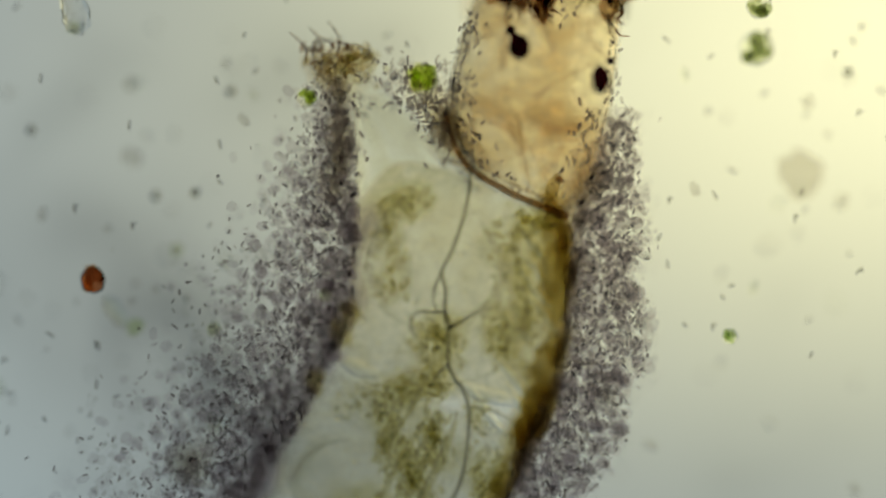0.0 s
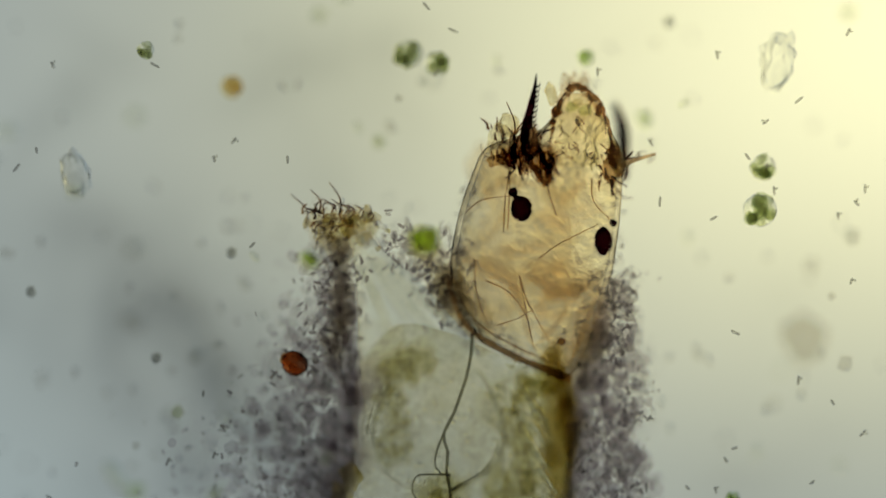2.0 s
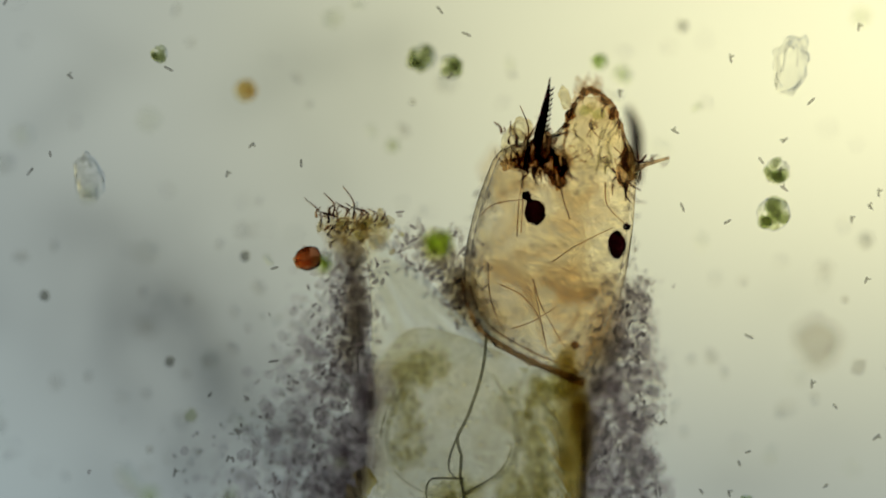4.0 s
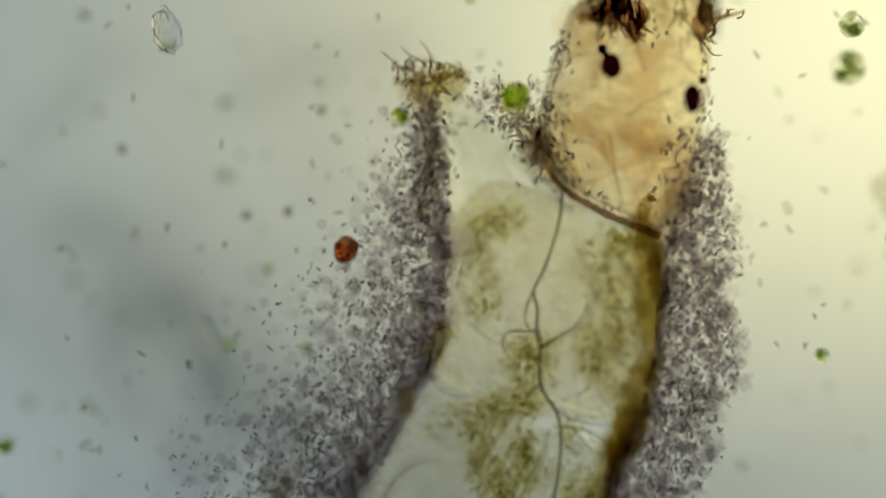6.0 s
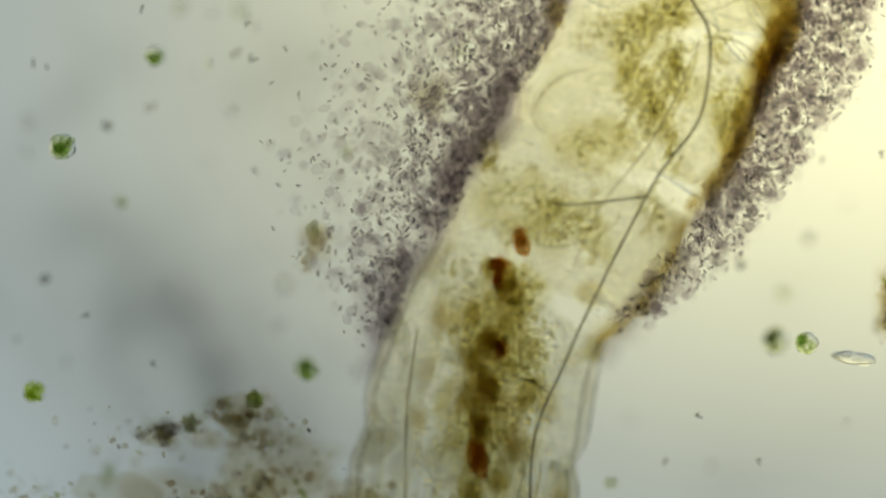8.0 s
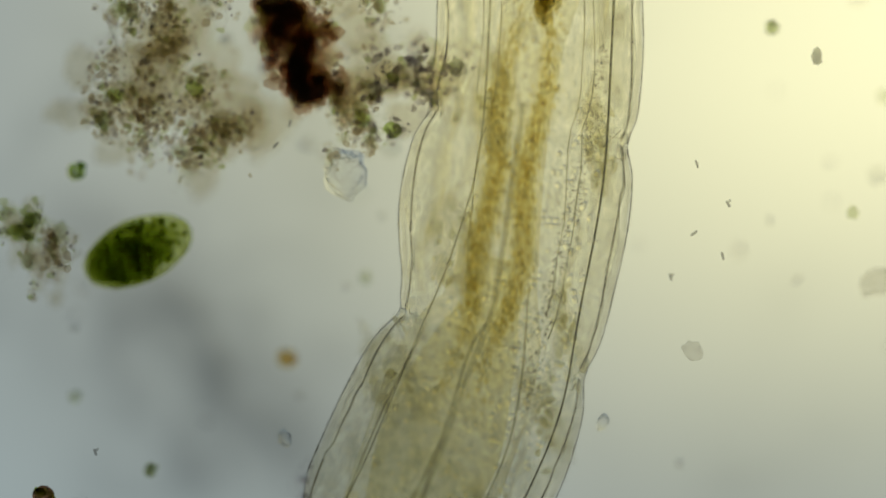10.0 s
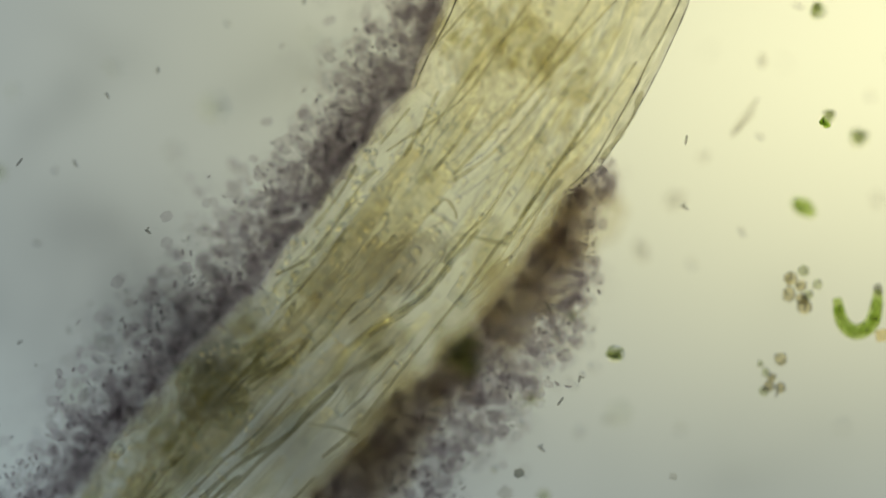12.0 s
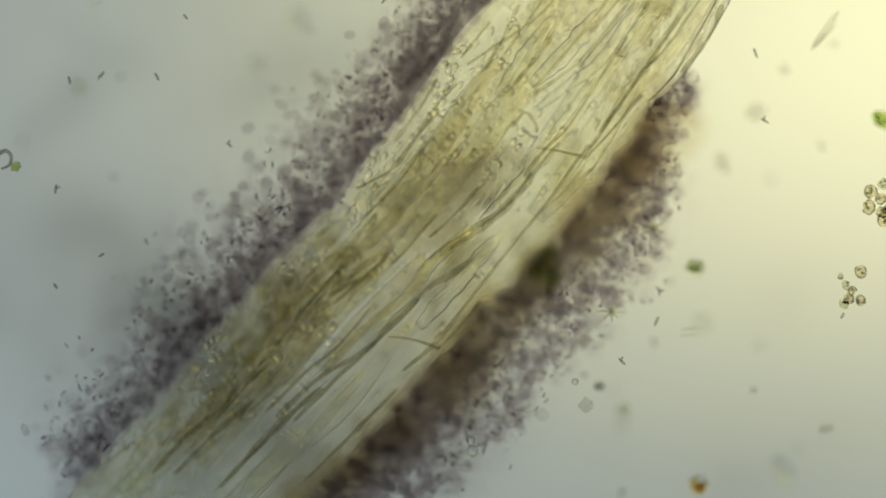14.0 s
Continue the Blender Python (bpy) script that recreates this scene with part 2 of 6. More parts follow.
RIM = stained("dark_chitin", (0.80, 0.66, 0.50), (0.56, 0.42, 0.29), 24.0, 0.3, 0.7, 60.0, 0.1)
MOUTH = stained("mouth_chitin", (0.90, 0.82, 0.70), (0.74, 0.61, 0.47), 34.0, 0.3, 0.7, 80.0, 0.08)
BRISTLE = stained("bristle_chitin", (0.66, 0.52, 0.38), (0.36, 0.24, 0.20), 24.0, 0.3, 0.7, 60.0, 0.1)
HAIR = stained("fine_hair", (0.86, 0.76, 0.62), (0.70, 0.58, 0.45), 24.0, 0.3, 0.7, 60.0, 0.1)
EYE = stained("eye_pigment", (0.16, 0.035, 0.075), (0.05, 0.012, 0.025), 40.0, 0.3, 0.7, 60.0, 0.1)
LEG = stained("proleg_cuticle", (0.995, 0.995, 0.98), (0.955, 0.955, 0.92), 9.0, 0.4, 0.66, 22.0, 0.03, 1.01, 0.02, stretch=(6, 1, 1), turn=-50)
TUFT = stained("proleg_tip", (0.98, 0.955, 0.87), (0.86, 0.79, 0.63), 34.0, 0.35, 0.68, 80.0, 0.08)
ROD = varied("bacteria", (0.94, 0.93, 0.925), (0.64, 0.61, 0.615), 0.02)
SHADED = stained("shaded_tissue", (0.985, 0.98, 0.97), (0.955, 0.946, 0.925), 16.0, 0.3, 0.7, 70.0, 0.03)
SWARM_ROD = varied("swarm_bacteria", (0.965, 0.957, 0.952), (0.65, 0.63, 0.632), 0.02)
REAR_ROD = varied("rear_swarm_bacteria", (0.975, 0.97, 0.97), (0.72, 0.70, 0.712), 0.02)
SWARM_SOFT = varied("swarm_veil", (0.985, 0.98, 0.98), (0.90, 0.885, 0.895), 0.02)
MAT = stained("bacterial_mat", (0.977, 0.97, 0.972), (0.92, 0.905, 0.91), 16.0, 0.3, 0.7, 70.0, 0.03)
MAT_BROWN = stained("brown_bacterial_mat", (0.971, 0.957, 0.915), (0.912, 0.885, 0.81), 16.0, 0.3, 0.7, 70.0, 0.03)
SPECK = varied("free_bacterium", (0.86, 0.86, 0.84), (0.52, 0.51, 0.52), 0.05)
GREEN = stained("green_chloroplast", (0.95, 0.97, 0.88), (0.85, 0.91, 0.70), 26.0, 0.3, 0.7, 80.0, 0.06)
BRIGHT = stained("bright_chloroplast", (0.94, 0.97, 0.72), (0.86, 0.92, 0.54), 22.0, 0.3, 0.7, 80.0, 0.06)
OLIVE = stained("olive_chloroplast", (0.94, 0.95, 0.88), (0.79, 0.815, 0.68), 26.0, 0.3, 0.7, 80.0, 0.06)
DEEP = stained("deep_green", (0.86, 0.92, 0.66), (0.74, 0.82, 0.46), 40.0, 0.38, 0.62, 110.0, 0.10)
CILIATE_GREEN = stained("ciliate_green", (0.88, 0.91, 0.64), (0.75, 0.79, 0.42), 40.0, 0.38, 0.62, 110.0, 0.10)
CELL = stained("cell_wall", (0.985, 0.99, 0.965), (0.94, 0.95, 0.90), 20.0, 0.3, 0.7, 60.0, 0.03, 1.03, 0.002)
GHOST = stained("ghost_wall", (0.995, 0.995, 0.99), (0.97, 0.97, 0.96), 24.0, 0.3, 0.7, 60.0, 0.03, 1.045, 0.003)
NEEDLE = stained("needle_wall", (0.93, 0.935, 0.87), (0.82, 0.83, 0.74), 60.0, 0.3, 0.7, 60.0, 0.0, 1.03)
GRAIN = stained("clear_grain", (0.999, 0.995, 0.98), (0.985, 0.975, 0.935), 90.0, 0.3, 0.7, 60.0, 0.0, 1.055)
DUSKY = stained("dusky_cell", (0.93, 0.915, 0.885), (0.87, 0.85, 0.82), 40.0, 0.3, 0.7, 110.0, 0.05)
GREY = stained("grey_cell", (0.98, 0.975, 0.965), (0.88, 0.87, 0.85), 40.0, 0.3, 0.7, 110.0, 0.05)
LINE = stained("dark_wall", (0.80, 0.80, 0.77), (0.58, 0.58, 0.56), 20.0, 0.3, 0.7, 80.0, 0.08)
RED = stained("red_cyst", (0.87, 0.71, 0.53), (0.77, 0.57, 0.39), 22.0, 0.3, 0.7, 60.0, 0.06)
RED_WALL = stained("red_cyst_wall", (0.82, 0.52, 0.35), (0.70, 0.39, 0.24), 22.0, 0.3, 0.7, 60.0, 0.03, 1.15)
AMBER = stained("amber_cyst", (0.975, 0.92, 0.76), (0.94, 0.85, 0.62), 22.0, 0.3, 0.7, 60.0, 0.06)
BROWN = varied("brown_debris", (0.97, 0.955, 0.92), (0.82, 0.78, 0.70), 0.02)
DARK_BROWN = varied("dark_brown_debris", (0.955, 0.91, 0.865), (0.80, 0.71, 0.645), 0.02)
DEBRIS_GREEN = varied("green_debris", (0.94, 0.95, 0.86), (0.76, 0.79, 0.60), 0.02)
GLASS = clear("slide_glass", (0.995, 1.0, 0.998), 0.0)
WATER = clear("water", (1.0, 1.0, 1.0), 0.0)
METAL = solid("black_metal", (0.03, 0.03, 0.035), 0.45)


# ---- building blocks ----
def thing(name, label, category, place=(0, 0, 0), group="", kind=""):
    ob = new(name)
    ob.location = place
    ob.empty_display_size = 0.02
    return tagged(ob, label, category, group, kind)


def part(name, bm, mat, parent=None, label=""):
    """Links a bmesh as one mesh under a thing, its points given in the thing's own space."""
    me = bpy.data.meshes.new(name)
    bm.normal_update()
    bm.to_mesh(me)
    bm.free()
    me.materials.append(mat)
    for p in me.polygons:
        p.use_smooth = True
    ob = new(name, me)
    ob.parent = parent
    return tagged(ob, label)


def spline(points, n):
    """A smooth run of n points through the given ones."""
    p = np.array(points, float)
    d = np.r_[0, np.cumsum(np.linalg.norm(np.diff(p[:, :2], axis=0), axis=1))]
    ext = np.vstack((2 * p[0] - p[1], p, 2 * p[-1] - p[-2]))
    out = []
    for s in np.linspace(0, d[-1], n):
        i = min(int(np.searchsorted(d, s, "right")) - 1, len(p) - 2)
        u = (s - d[i]) / (d[i + 1] - d[i])
        a, b, c, e = ext[i:i + 4]
        out.append(0.5 * (2 * b + (c - a) * u + (2 * a - 5 * b + 4 * c - e) * u * u + (3 * b - a - 3 * c + e) * u ** 3))
    return np.array(out)


def skin(bm, rings, closed_ends=True):
    """Joins rings of equal count into a tube."""
    vs = [[bm.verts.new(co) for co in ring] for ring in rings]
    n = len(vs[0])
    for a, b in zip(vs, vs[1:]):
        for i in range(n):
            bm.faces.new((a[i], a[(i + 1) % n], b[(i + 1) % n], b[i]))
    if closed_ends:
        bm.faces.new(vs[0][::-1])
        bm.faces.new(vs[-1])
    return bm


def tube(bm, points, radius, sides=6, tip=1.0, flat=1.0):
    """A round tube along points; radius is one number or one for each point."""
    pts = [Vector(p) for p in points]
    n = len(pts)
    rings = []
    for i, p in enumerate(pts):
        d = (pts[min(i + 1, n - 1)] - pts[max(i - 1, 0)]).normalized()
        side = d.cross(Vector((0, 0, 1)))
        side = side.normalized() if side.length > 1e-4 else Vector((1, 0, 0))
        up = side.cross(d)
        r = radius[i] if isinstance(radius, (list, tuple, np.ndarray)) else radius
        r *= 1 + (tip - 1) * i / max(1, n - 1)
        rings.append([p + side * (r * math.cos(a)) + up * (r * flat * math.sin(a)) for a in (math.tau * k / sides for k in range(sides))])
    return skin(bm, rings)


LUMPS = {}


def lump(detail):
    """The corners and faces of a unit icosphere."""
    if detail not in LUMPS:
        bm = bmesh.new()
        bmesh.ops.create_icosphere(bm, subdivisions=detail, radius=1.0)
        bm.verts.index_update()
        LUMPS[detail] = ([v.co.copy() for v in bm.verts], [[v.index for v in f.verts] for f in bm.faces])
        bm.free()
    return LUMPS[detail]


def oval(bm, centre, rx, ry, rz, turn=0.0, rough=0.0, seed=0, detail=2, freq=6.0):
    """A rounded lump with an uneven outline."""
    c, s = math.cos(turn), math.sin(turn)
    off = Vector((seed * 3.1, seed * 1.7, seed * 0.9))
    corners, faces = lump(detail)
    made = []
    for co in corners:
        k = 1 + rough * noise.noise(co * freq * 0.3 + off)
        x, y, z = co.x * rx * k, co.y * ry * k, co.z * rz * k
        made.append(bm.verts.new(Vector(centre) + Vector((c * x - s * y, s * x + c * y, z))))
    for f in faces:
        bm.faces.new([made[i] for i in f])
    return bm


def plan(points, z=FOCUS):
    return [P(x, y, z) for x, y in points]


# ---- setting: the slide, the water on it, the optics under it ----
def box(bm, x0, x1, y0, y1, z0, z1, bevel=0.0):
    made = bmesh.ops.create_cube(bm, size=1.0)["verts"]
    for v in made:
        v.co = Vector(((x0 + x1) / 2 + v.co.x * (x1 - x0), (y0 + y1) / 2 + v.co.y * (y1 - y0), (z0 + z1) / 2 + v.co.z * (z1 - z0)))
    if bevel:
        bmesh.ops.bevel(bm, geom=list({e for v in made for e in v.link_edges}), offset=bevel, segments=2, affect="EDGES")
    return bm


def setting():
    slide = part("ground", box(bmesh.new(), -5, 5, -8, 4, -0.06, 0.0, 0.01), GLASS)
    tagged(slide, "clear glass microscope slide under the water film", "glass slide", kind="structure")
    # the water film: a sheet on the glass whose edge stands up in a rounded bead
    bm = box(bmesh.new(), -4.8, 4.8, -7.8, 3.8, 0.0, 0.003)
    box(bm, -4.95, -4.8, -7.95, 3.95, 0.0, 0.44, 0.05)
    box(bm, 4.8, 4.95, -7.95, 3.95, 0.0, 0.44, 0.05)
    box(bm, -4.8, 4.8, -7.95, -7.8, 0.0, 0.44, 0.05)
    box(bm, -4.8, 4.8, 3.8, 3.95, 0.0, 0.44, 0.05)
    water = part("water", bm, WATER)
    tagged(water, "clear film of pond water on the slide", "water", kind="structure")


def disc(bm, radius, z, sides=64):
    bmesh.ops.create_circle(bm, cap_ends=True, radius=radius, segments=sides)
    for v in bm.verts:
        v.co.z = z
    return bm


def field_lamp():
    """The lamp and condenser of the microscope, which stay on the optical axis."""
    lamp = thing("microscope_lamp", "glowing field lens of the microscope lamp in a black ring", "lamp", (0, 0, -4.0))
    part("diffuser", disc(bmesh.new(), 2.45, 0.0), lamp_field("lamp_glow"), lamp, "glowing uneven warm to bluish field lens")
    bm = bmesh.new()
    ring = [(2.45, -0.05), (2.65, -0.05), (2.65, 0.1), (2.45, 0.04)]
    skin_rings = [[(r * math.cos(a), r * math.sin(a), z) for r, z in ring] for a in (math.tau * k / 64 for k in range(65))]
    skin(bm, skin_rings, False)
    part("housing", bm, METAL, lamp, "black metal ring")
    glass = thing("condenser_glass", "clear condenser glass with soft grey smudges", "lens", (0, 0, -0.1))
    part("pane", disc(bmesh.new(), 1.5, 0.0), smudged("smudged_glass"), glass)
    bm = bmesh.new()
    skin(bm, [[(r * math.cos(a), r * math.sin(a), z) for r, z in ((1.5, -0.02), (1.6, -0.02), (1.6, 0.02), (1.5, 0.02))]
              for a in (math.tau * k / 64 for k in range(65))], False)
    part("mount", bm, METAL, glass, "black metal mount")
    return lamp, glass


setting()
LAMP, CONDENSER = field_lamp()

# ---- the larva ----
# axis of the body: plan x, y and half width
AXIS = spline([(812, 622, 158), (820, 660, 180), (822, 720, 191), (818, 840, 192), (786, 930, 200), (734, 1050, 205), (645, 1213, 203), (555, 1358, 200),
               (472, 1484, 190), (412, 1690, 208), (384, 1880, 205), (375, 2020, 186), (376, 2235, 186), (335, 2480, 206),
               (310, 2680, 188), (233, 2880, 211), (113, 3130, 208), (-12, 3395, 194), (-218, 3685, 180), (-483, 3980, 172),
               (-724, 4238, 166), (-880, 4410, 150), (-960, 4500, 90)], 400)
WAISTS = (985, 1225, 1440, 1715, 2015, 2350, 2735, 3105, 3480, 3840, 4190)
MID = 0.172


def pinch(y):
    d = min(abs(y - w) for w in WAISTS)
    return 1 - 0.075 * math.exp(-(d / 32) ** 2) - 0.02 * math.exp(-(d / 110) ** 2)


TANGENT = np.gradient(AXIS[:, :2], axis=0)
TANGENT /= np.linalg.norm(TANGENT, axis=1)[:, None]
BLUR = np.exp(-(np.arange(-24, 25) / 12.0) ** 2)
EASY = np.stack([np.convolve(np.pad(TANGENT[:, k], 24, mode="edge"), BLUR / BLUR.sum(), mode="valid") for k in (0, 1)], axis=1)


def body_point(y, across, lift=0.0):
    """A point in the larva: at plan y on the axis, across from -1 (one flank) to 1, lift from -1 to 1."""
    i = int(np.argmin(np.abs(AXIS[:, 1] - y)))
    x, yy, w = AXIS[i]
    tx, ty = TANGENT[i]
    w *= pinch(yy)
    return P(x + ty * across * w, yy - tx * across * w, MID + lift * w / 1000 * 0.8)


def front_sections():
    """The flanks of the first segment, from the slanting neck to the first waist: one flank's plan x, y, then the other's."""
    i = int(np.argmin(np.abs(AXIS[:, 1] - WAISTS[0]))) // 2 * 2
    x, y, w = AXIS[i]
    tx, ty = TANGENT[i]
    w *= pinch(y)
    return spline([(634, 545, 832, 568), (631, 600, 930, 622), (628, 660, 1004, 665), (624, 740, 1012, 745), (620, 810, 1010, 840), (611, 866, 984, 950),
                   (x - ty * w, y + tx * w, x + ty * w, y - tx * w)], 56)


def front_rings(scale, sides, wave, pillow, gap=0.0):
    rings = []
    secs = front_sections()
    for n, (lx, ly, rx, ry) in enumerate(secs):
        mid, half = (P(lx, ly, MID) + P(rx, ry, MID)) / 2, (P(rx, ry, MID) - P(lx, ly, MID)) / 2 * scale
        if pillow:
            half *= 0.03 + 0.97 * math.sqrt(1 - max(0, 1 - n / 17) ** 2)
        h = min(half.length * 0.84, MID - 0.004)
        ring = []
        for k in range(sides):
            a = math.tau * k / sides
            q = 1 + wave * noise.noise(Vector((mid.x * 20, mid.y * 20, 3 * math.cos(a))))
            back = gap * max(0, math.cos(a)) ** 0.7 * max(0, 1 - (len(secs) - 1 - n) / 12)
            ring.append(mid + half * (q * math.cos(a)) + Vector((0.35 * back, back, h * q * math.sin(a))))
        rings.append(ring)
    return rings


def rings_between(y0, y1, scale, sides=40, step=2, wave=0.0, pillow=0.0, gap=0.0):
    """The rings of the trunk from one waist to the next; neighbours share their last ring. pillow: rounds the front end of the first."""
    if y0 < 700:
        return front_rings(scale, sides, wave, pillow, gap)
    first = int(np.argmin(np.abs(AXIS[:, 1] - y0))) // step * step
    last = int(np.argmin(np.abs(AXIS[:, 1] - y1))) // step * step
    rings = []
    for i in range(first, last + 1, step):
        x, y, w = AXIS[i]
        tx, ty = TANGENT[i]
        w = w * scale * pinch(y) / 1000
        h = min(w * 0.84, MID - 0.004)
        ring = []
        for k in range(sides):
            a = math.tau * k / sides
            q = 1 + wave * noise.noise(Vector((x * 0.02 + 9, y * 0.02, 3 * math.cos(a))))
            back = gap * max(0, math.cos(a)) ** 0.7 * max(0, 1 - (last - i) / 12)
            ring.append(P(x, y, MID) + Vector((ty, tx, 0)) * (w * q * math.cos(a)) + Vector((-tx * back, ty * back, h * q * math.sin(a))))
        rings.append(ring)
    return rings


def flank(y0, y1, across, step=3, wob=0.0, lift=0.0, seed=0):
    pts = []
    for i in range(0, len(AXIS), step):
        y = AXIS[i][1]
        if y0 <= y <= y1:
            a = across + wob * noise.noise(Vector((y * 0.009, seed * 5.3, 2.0)))
            pts.append(body_point(y, a, lift))
    return pts


larva = thing("midge_larva", "translucent yellowish midge larva with tan head lying on glass", "larva")


def build_trunk():
    cuts = (624,) + WAISTS + (4520,)
    for a, b in zip(cuts, cuts[1:]):
        seg = part("body_segment", skin(bmesh.new(), rings_between(a, b, 1.0), False), CUTICLE, larva)
        part("tissue", skin(bmesh.new(), rings_between(a, b, 0.975, 40, 2, 0.03, 30.0 if a < 700 else 0.0, 0.06 if b < 1500 else 0.0), False), TISSUE if b < 1500 else TISSUE_MID if b < 3500 else TISSUE_REAR if b < 3900 else TISSUE_TAIL, seg, "yellowish inner tissue")
        sheet = [[Vector((p.x, p.y, MID + 0.01 + (p.z - MID) * 0.12 * abs(math.sin(math.tau * k / 40)))) for k, p in enumerate(ring)] for ring in rings_between(a, b, 0.92, 40, 2, 0.06, 30.0 if a < 700 else 0.0, 0.06 if b < 1500 else 0.0)]
        part("muscle_sheet", skin(bmesh.new(), sheet, False), GRANULAR if b < 1000 else RELIEF if b < 1800 else RELIEF_MID if b < 3500 else RELIEF_REAR, seg, "thin fibrous muscle sheet")
        for side in (-1, 1):
            if 1500 < b < 3600:
                # the doubled outline of the skin: cuticle outside, epidermis inside
                outer = [body_point(y, side * (0.992 + 0.008 * noise.noise(Vector((y * 0.05, side, 5))))) for y in np.linspace(a, b, 30)]
                part("cuticle_fold", tube(bmesh.new(), outer, [0.0012 + 0.0022 * abs(noise.noise(Vector((y * 0.04, side, 8)))) for y in np.linspace(a, b, 30)], 5), EDGE, seg, "thin dark skin fold")
                rim = [body_point(y, side * 0.955) for y in np.linspace(a, b, 14)]
                part("skin_margin", tube(bmesh.new(), [Vector((p.x, p.y, 0.15)) for p in rim], [(0.011 if side < 0 else 0.007) * (0.7 + 0.6 * abs(noise.noise(Vector((i * 0.6, a, side))))) for i in range(14)], 8, flat=0.6), MARGIN, seg, "soft greyish skin margin")
                inner = [body_point(y, side * (0.93 - 0.05 * math.sin(math.pi * u)) + 0.02 * noise.noise(Vector((y * .03, side, 0))))
                         for u, y in zip(np.linspace(0, 1, 14), np.linspace(a + 8, b - 8, 14))]
                part("cuticle_fold", tube(bmesh.new(), inner, 0.0018, 5), EDGE, seg, "thin dark skin fold")


def build_gut():
    y_list = [(478, 1400, 6), (458, 1500, 46), (440, 1600, 66), (433, 1702, 75), (415, 1850, 85), (398, 2032, 75), (362, 2200, 60),
              (333, 2372, 58), (298, 2622, 75), (280, 2700, 105), (240, 2800, 128), (187, 2950, 130), (130, 3080, 118), (88, 3170, 92),
              (40, 3280, 62), (-107, 3438, 55), (-260, 3640, 50), (-500, 3920, 46), (-740, 4190, 40)]
    pts = spline(y_list, 120)
    centre = [P(x, y, MID + 0.01) for x, y, w in pts]
    part("gut", tube(bmesh.new(), centre, [w / 1000 for x, y, w in pts], 24, flat=0.8), GUT, larva, "pale yellow gut")
    grit = random.Random(61)
    for off in (-36, 38):
        run = [(x + off * (0.9 + 0.2 * math.sin(y * 0.02)), y) for x, y, w in pts if 2080 < y < 2900]
        bm = bmesh.new()
        for k in range(3):
            tube(bm, [P(x + 9 * (k - 1) + 8 * noise.noise(Vector((y * 0.03, k, off))), y, (0.07, 0.12, 0.29)[k]) for x, y in run],
                 [0.001 + 0.014 * math.sin(math.pi * i / (len(run) - 1)) ** 2 for i in range(len(run))], 8)
        part("gut_lining", bm, ORANGE, larva, "orange yellow gut lining")
        bm = bmesh.new()
        for k in range(520):
            u = 0.5 + 0.5 * grit.uniform(-1, 1) * grit.random() ** 0.4
            x, y = run[min(len(run) - 1, int(u * len(run)))]
            q = grit.uniform(0.0018, 0.0050)
            oval(bm, P(x + grit.gauss(0, 11), y + grit.uniform(-12, 12), FOCUS + grit.uniform(-0.03, 0.025)), q, q * grit.uniform(0.8, 2.0), q * 0.7, grit.uniform(-0.4, 0.4), 0.3, k, 1)
        tagged(part("gut_grain", bm, ORANGE_GRAIN, larva, "orange yellow gut grains"), kind="stuff")
    core = [P(x, y, FOCUS - 0.02) for x, y, w in pts if 2560 < y < 3190]
    n = len(core)
    part("gut_contents", tube(bmesh.new(), core, [0.012 + 0.10 * math.sin(math.pi * min(1, (i + 1) / n * 1.02)) ** 0.6 * (0.45 + 0.55 * min(1, i / n * 1.8)) for i in range(n)], 20, flat=0.5), YELLOW, larva, "yellow gut contents")
    # the dark middle seam of the gut
    seam = [P(x + 6, y, FOCUS - 0.03) for x, y, w in pts if 2300 < y < 3150]
    part("gut_seam", tube(bmesh.new(), seam, 0.005, 6), BAND_DARK, larva, "greyish seam")
    for x, y, rx, ry, turn, mat, label in (
            (499, 1353, 20, 30, 0.3, FOOD, "orange pellet"), (445, 1405, 22, 22, -0.4, FOOD_GREEN, "rusty brown pellet"), (462, 1395, 20, 16, -0.4, FOOD, "rusty brown pellet"), (455, 1420, 16, 16, -0.4, FOOD, "rusty brown pellet"), (480, 1430, 34, 40, -0.2, FOOD_GREEN, "olive food clump"), (440, 1530, 26, 30, 0.1, FOOD_GREEN, "olive food clump"),
            (463, 1552, 15, 23, 0.0, FOOD, "dark rusty pellet"),
            (440, 1620, 26, 40, 0.3, FOOD_GREEN, "olive food clump"), (425, 1680, 24, 46, 0.1, FOOD_GREEN, "olive food clump"), (418, 1745, 20, 44, 0.1, FOOD, "brown food clump"),
            (412, 1815, 26, 60, 0.0, FOOD_GREEN, "olive food clump"), (408, 1890, 24, 56, 0.0, FOOD, "brown food clump"), (412, 1960, 28, 56, 0.1, FOOD_GREEN, "olive food clump"),
            (405, 2020, 30, 50, 0.1, FOOD, "orange brown food clump"), (392, 2085, 30, 60, 0.1, FOOD_GREEN, "olive brown food clump"), (385, 2140, 18, 40, 0.1, FOOD_GREEN, "olive food clump")):
        bm = bmesh.new()
        for k in range(5):
            oval(bm, P(x + rng.uniform(-.4, .4) * rx, y + rng.uniform(-.5, .5) * ry, FOCUS + 0.008 * (k - 2)),
                 rx / 1000 * rng.uniform(.5, .8), ry / 1000 * rng.uniform(.5, .8), 0.014, turn, 0.5, k + x, 2)
        part("food_pellet", bm, mat, larva, label)


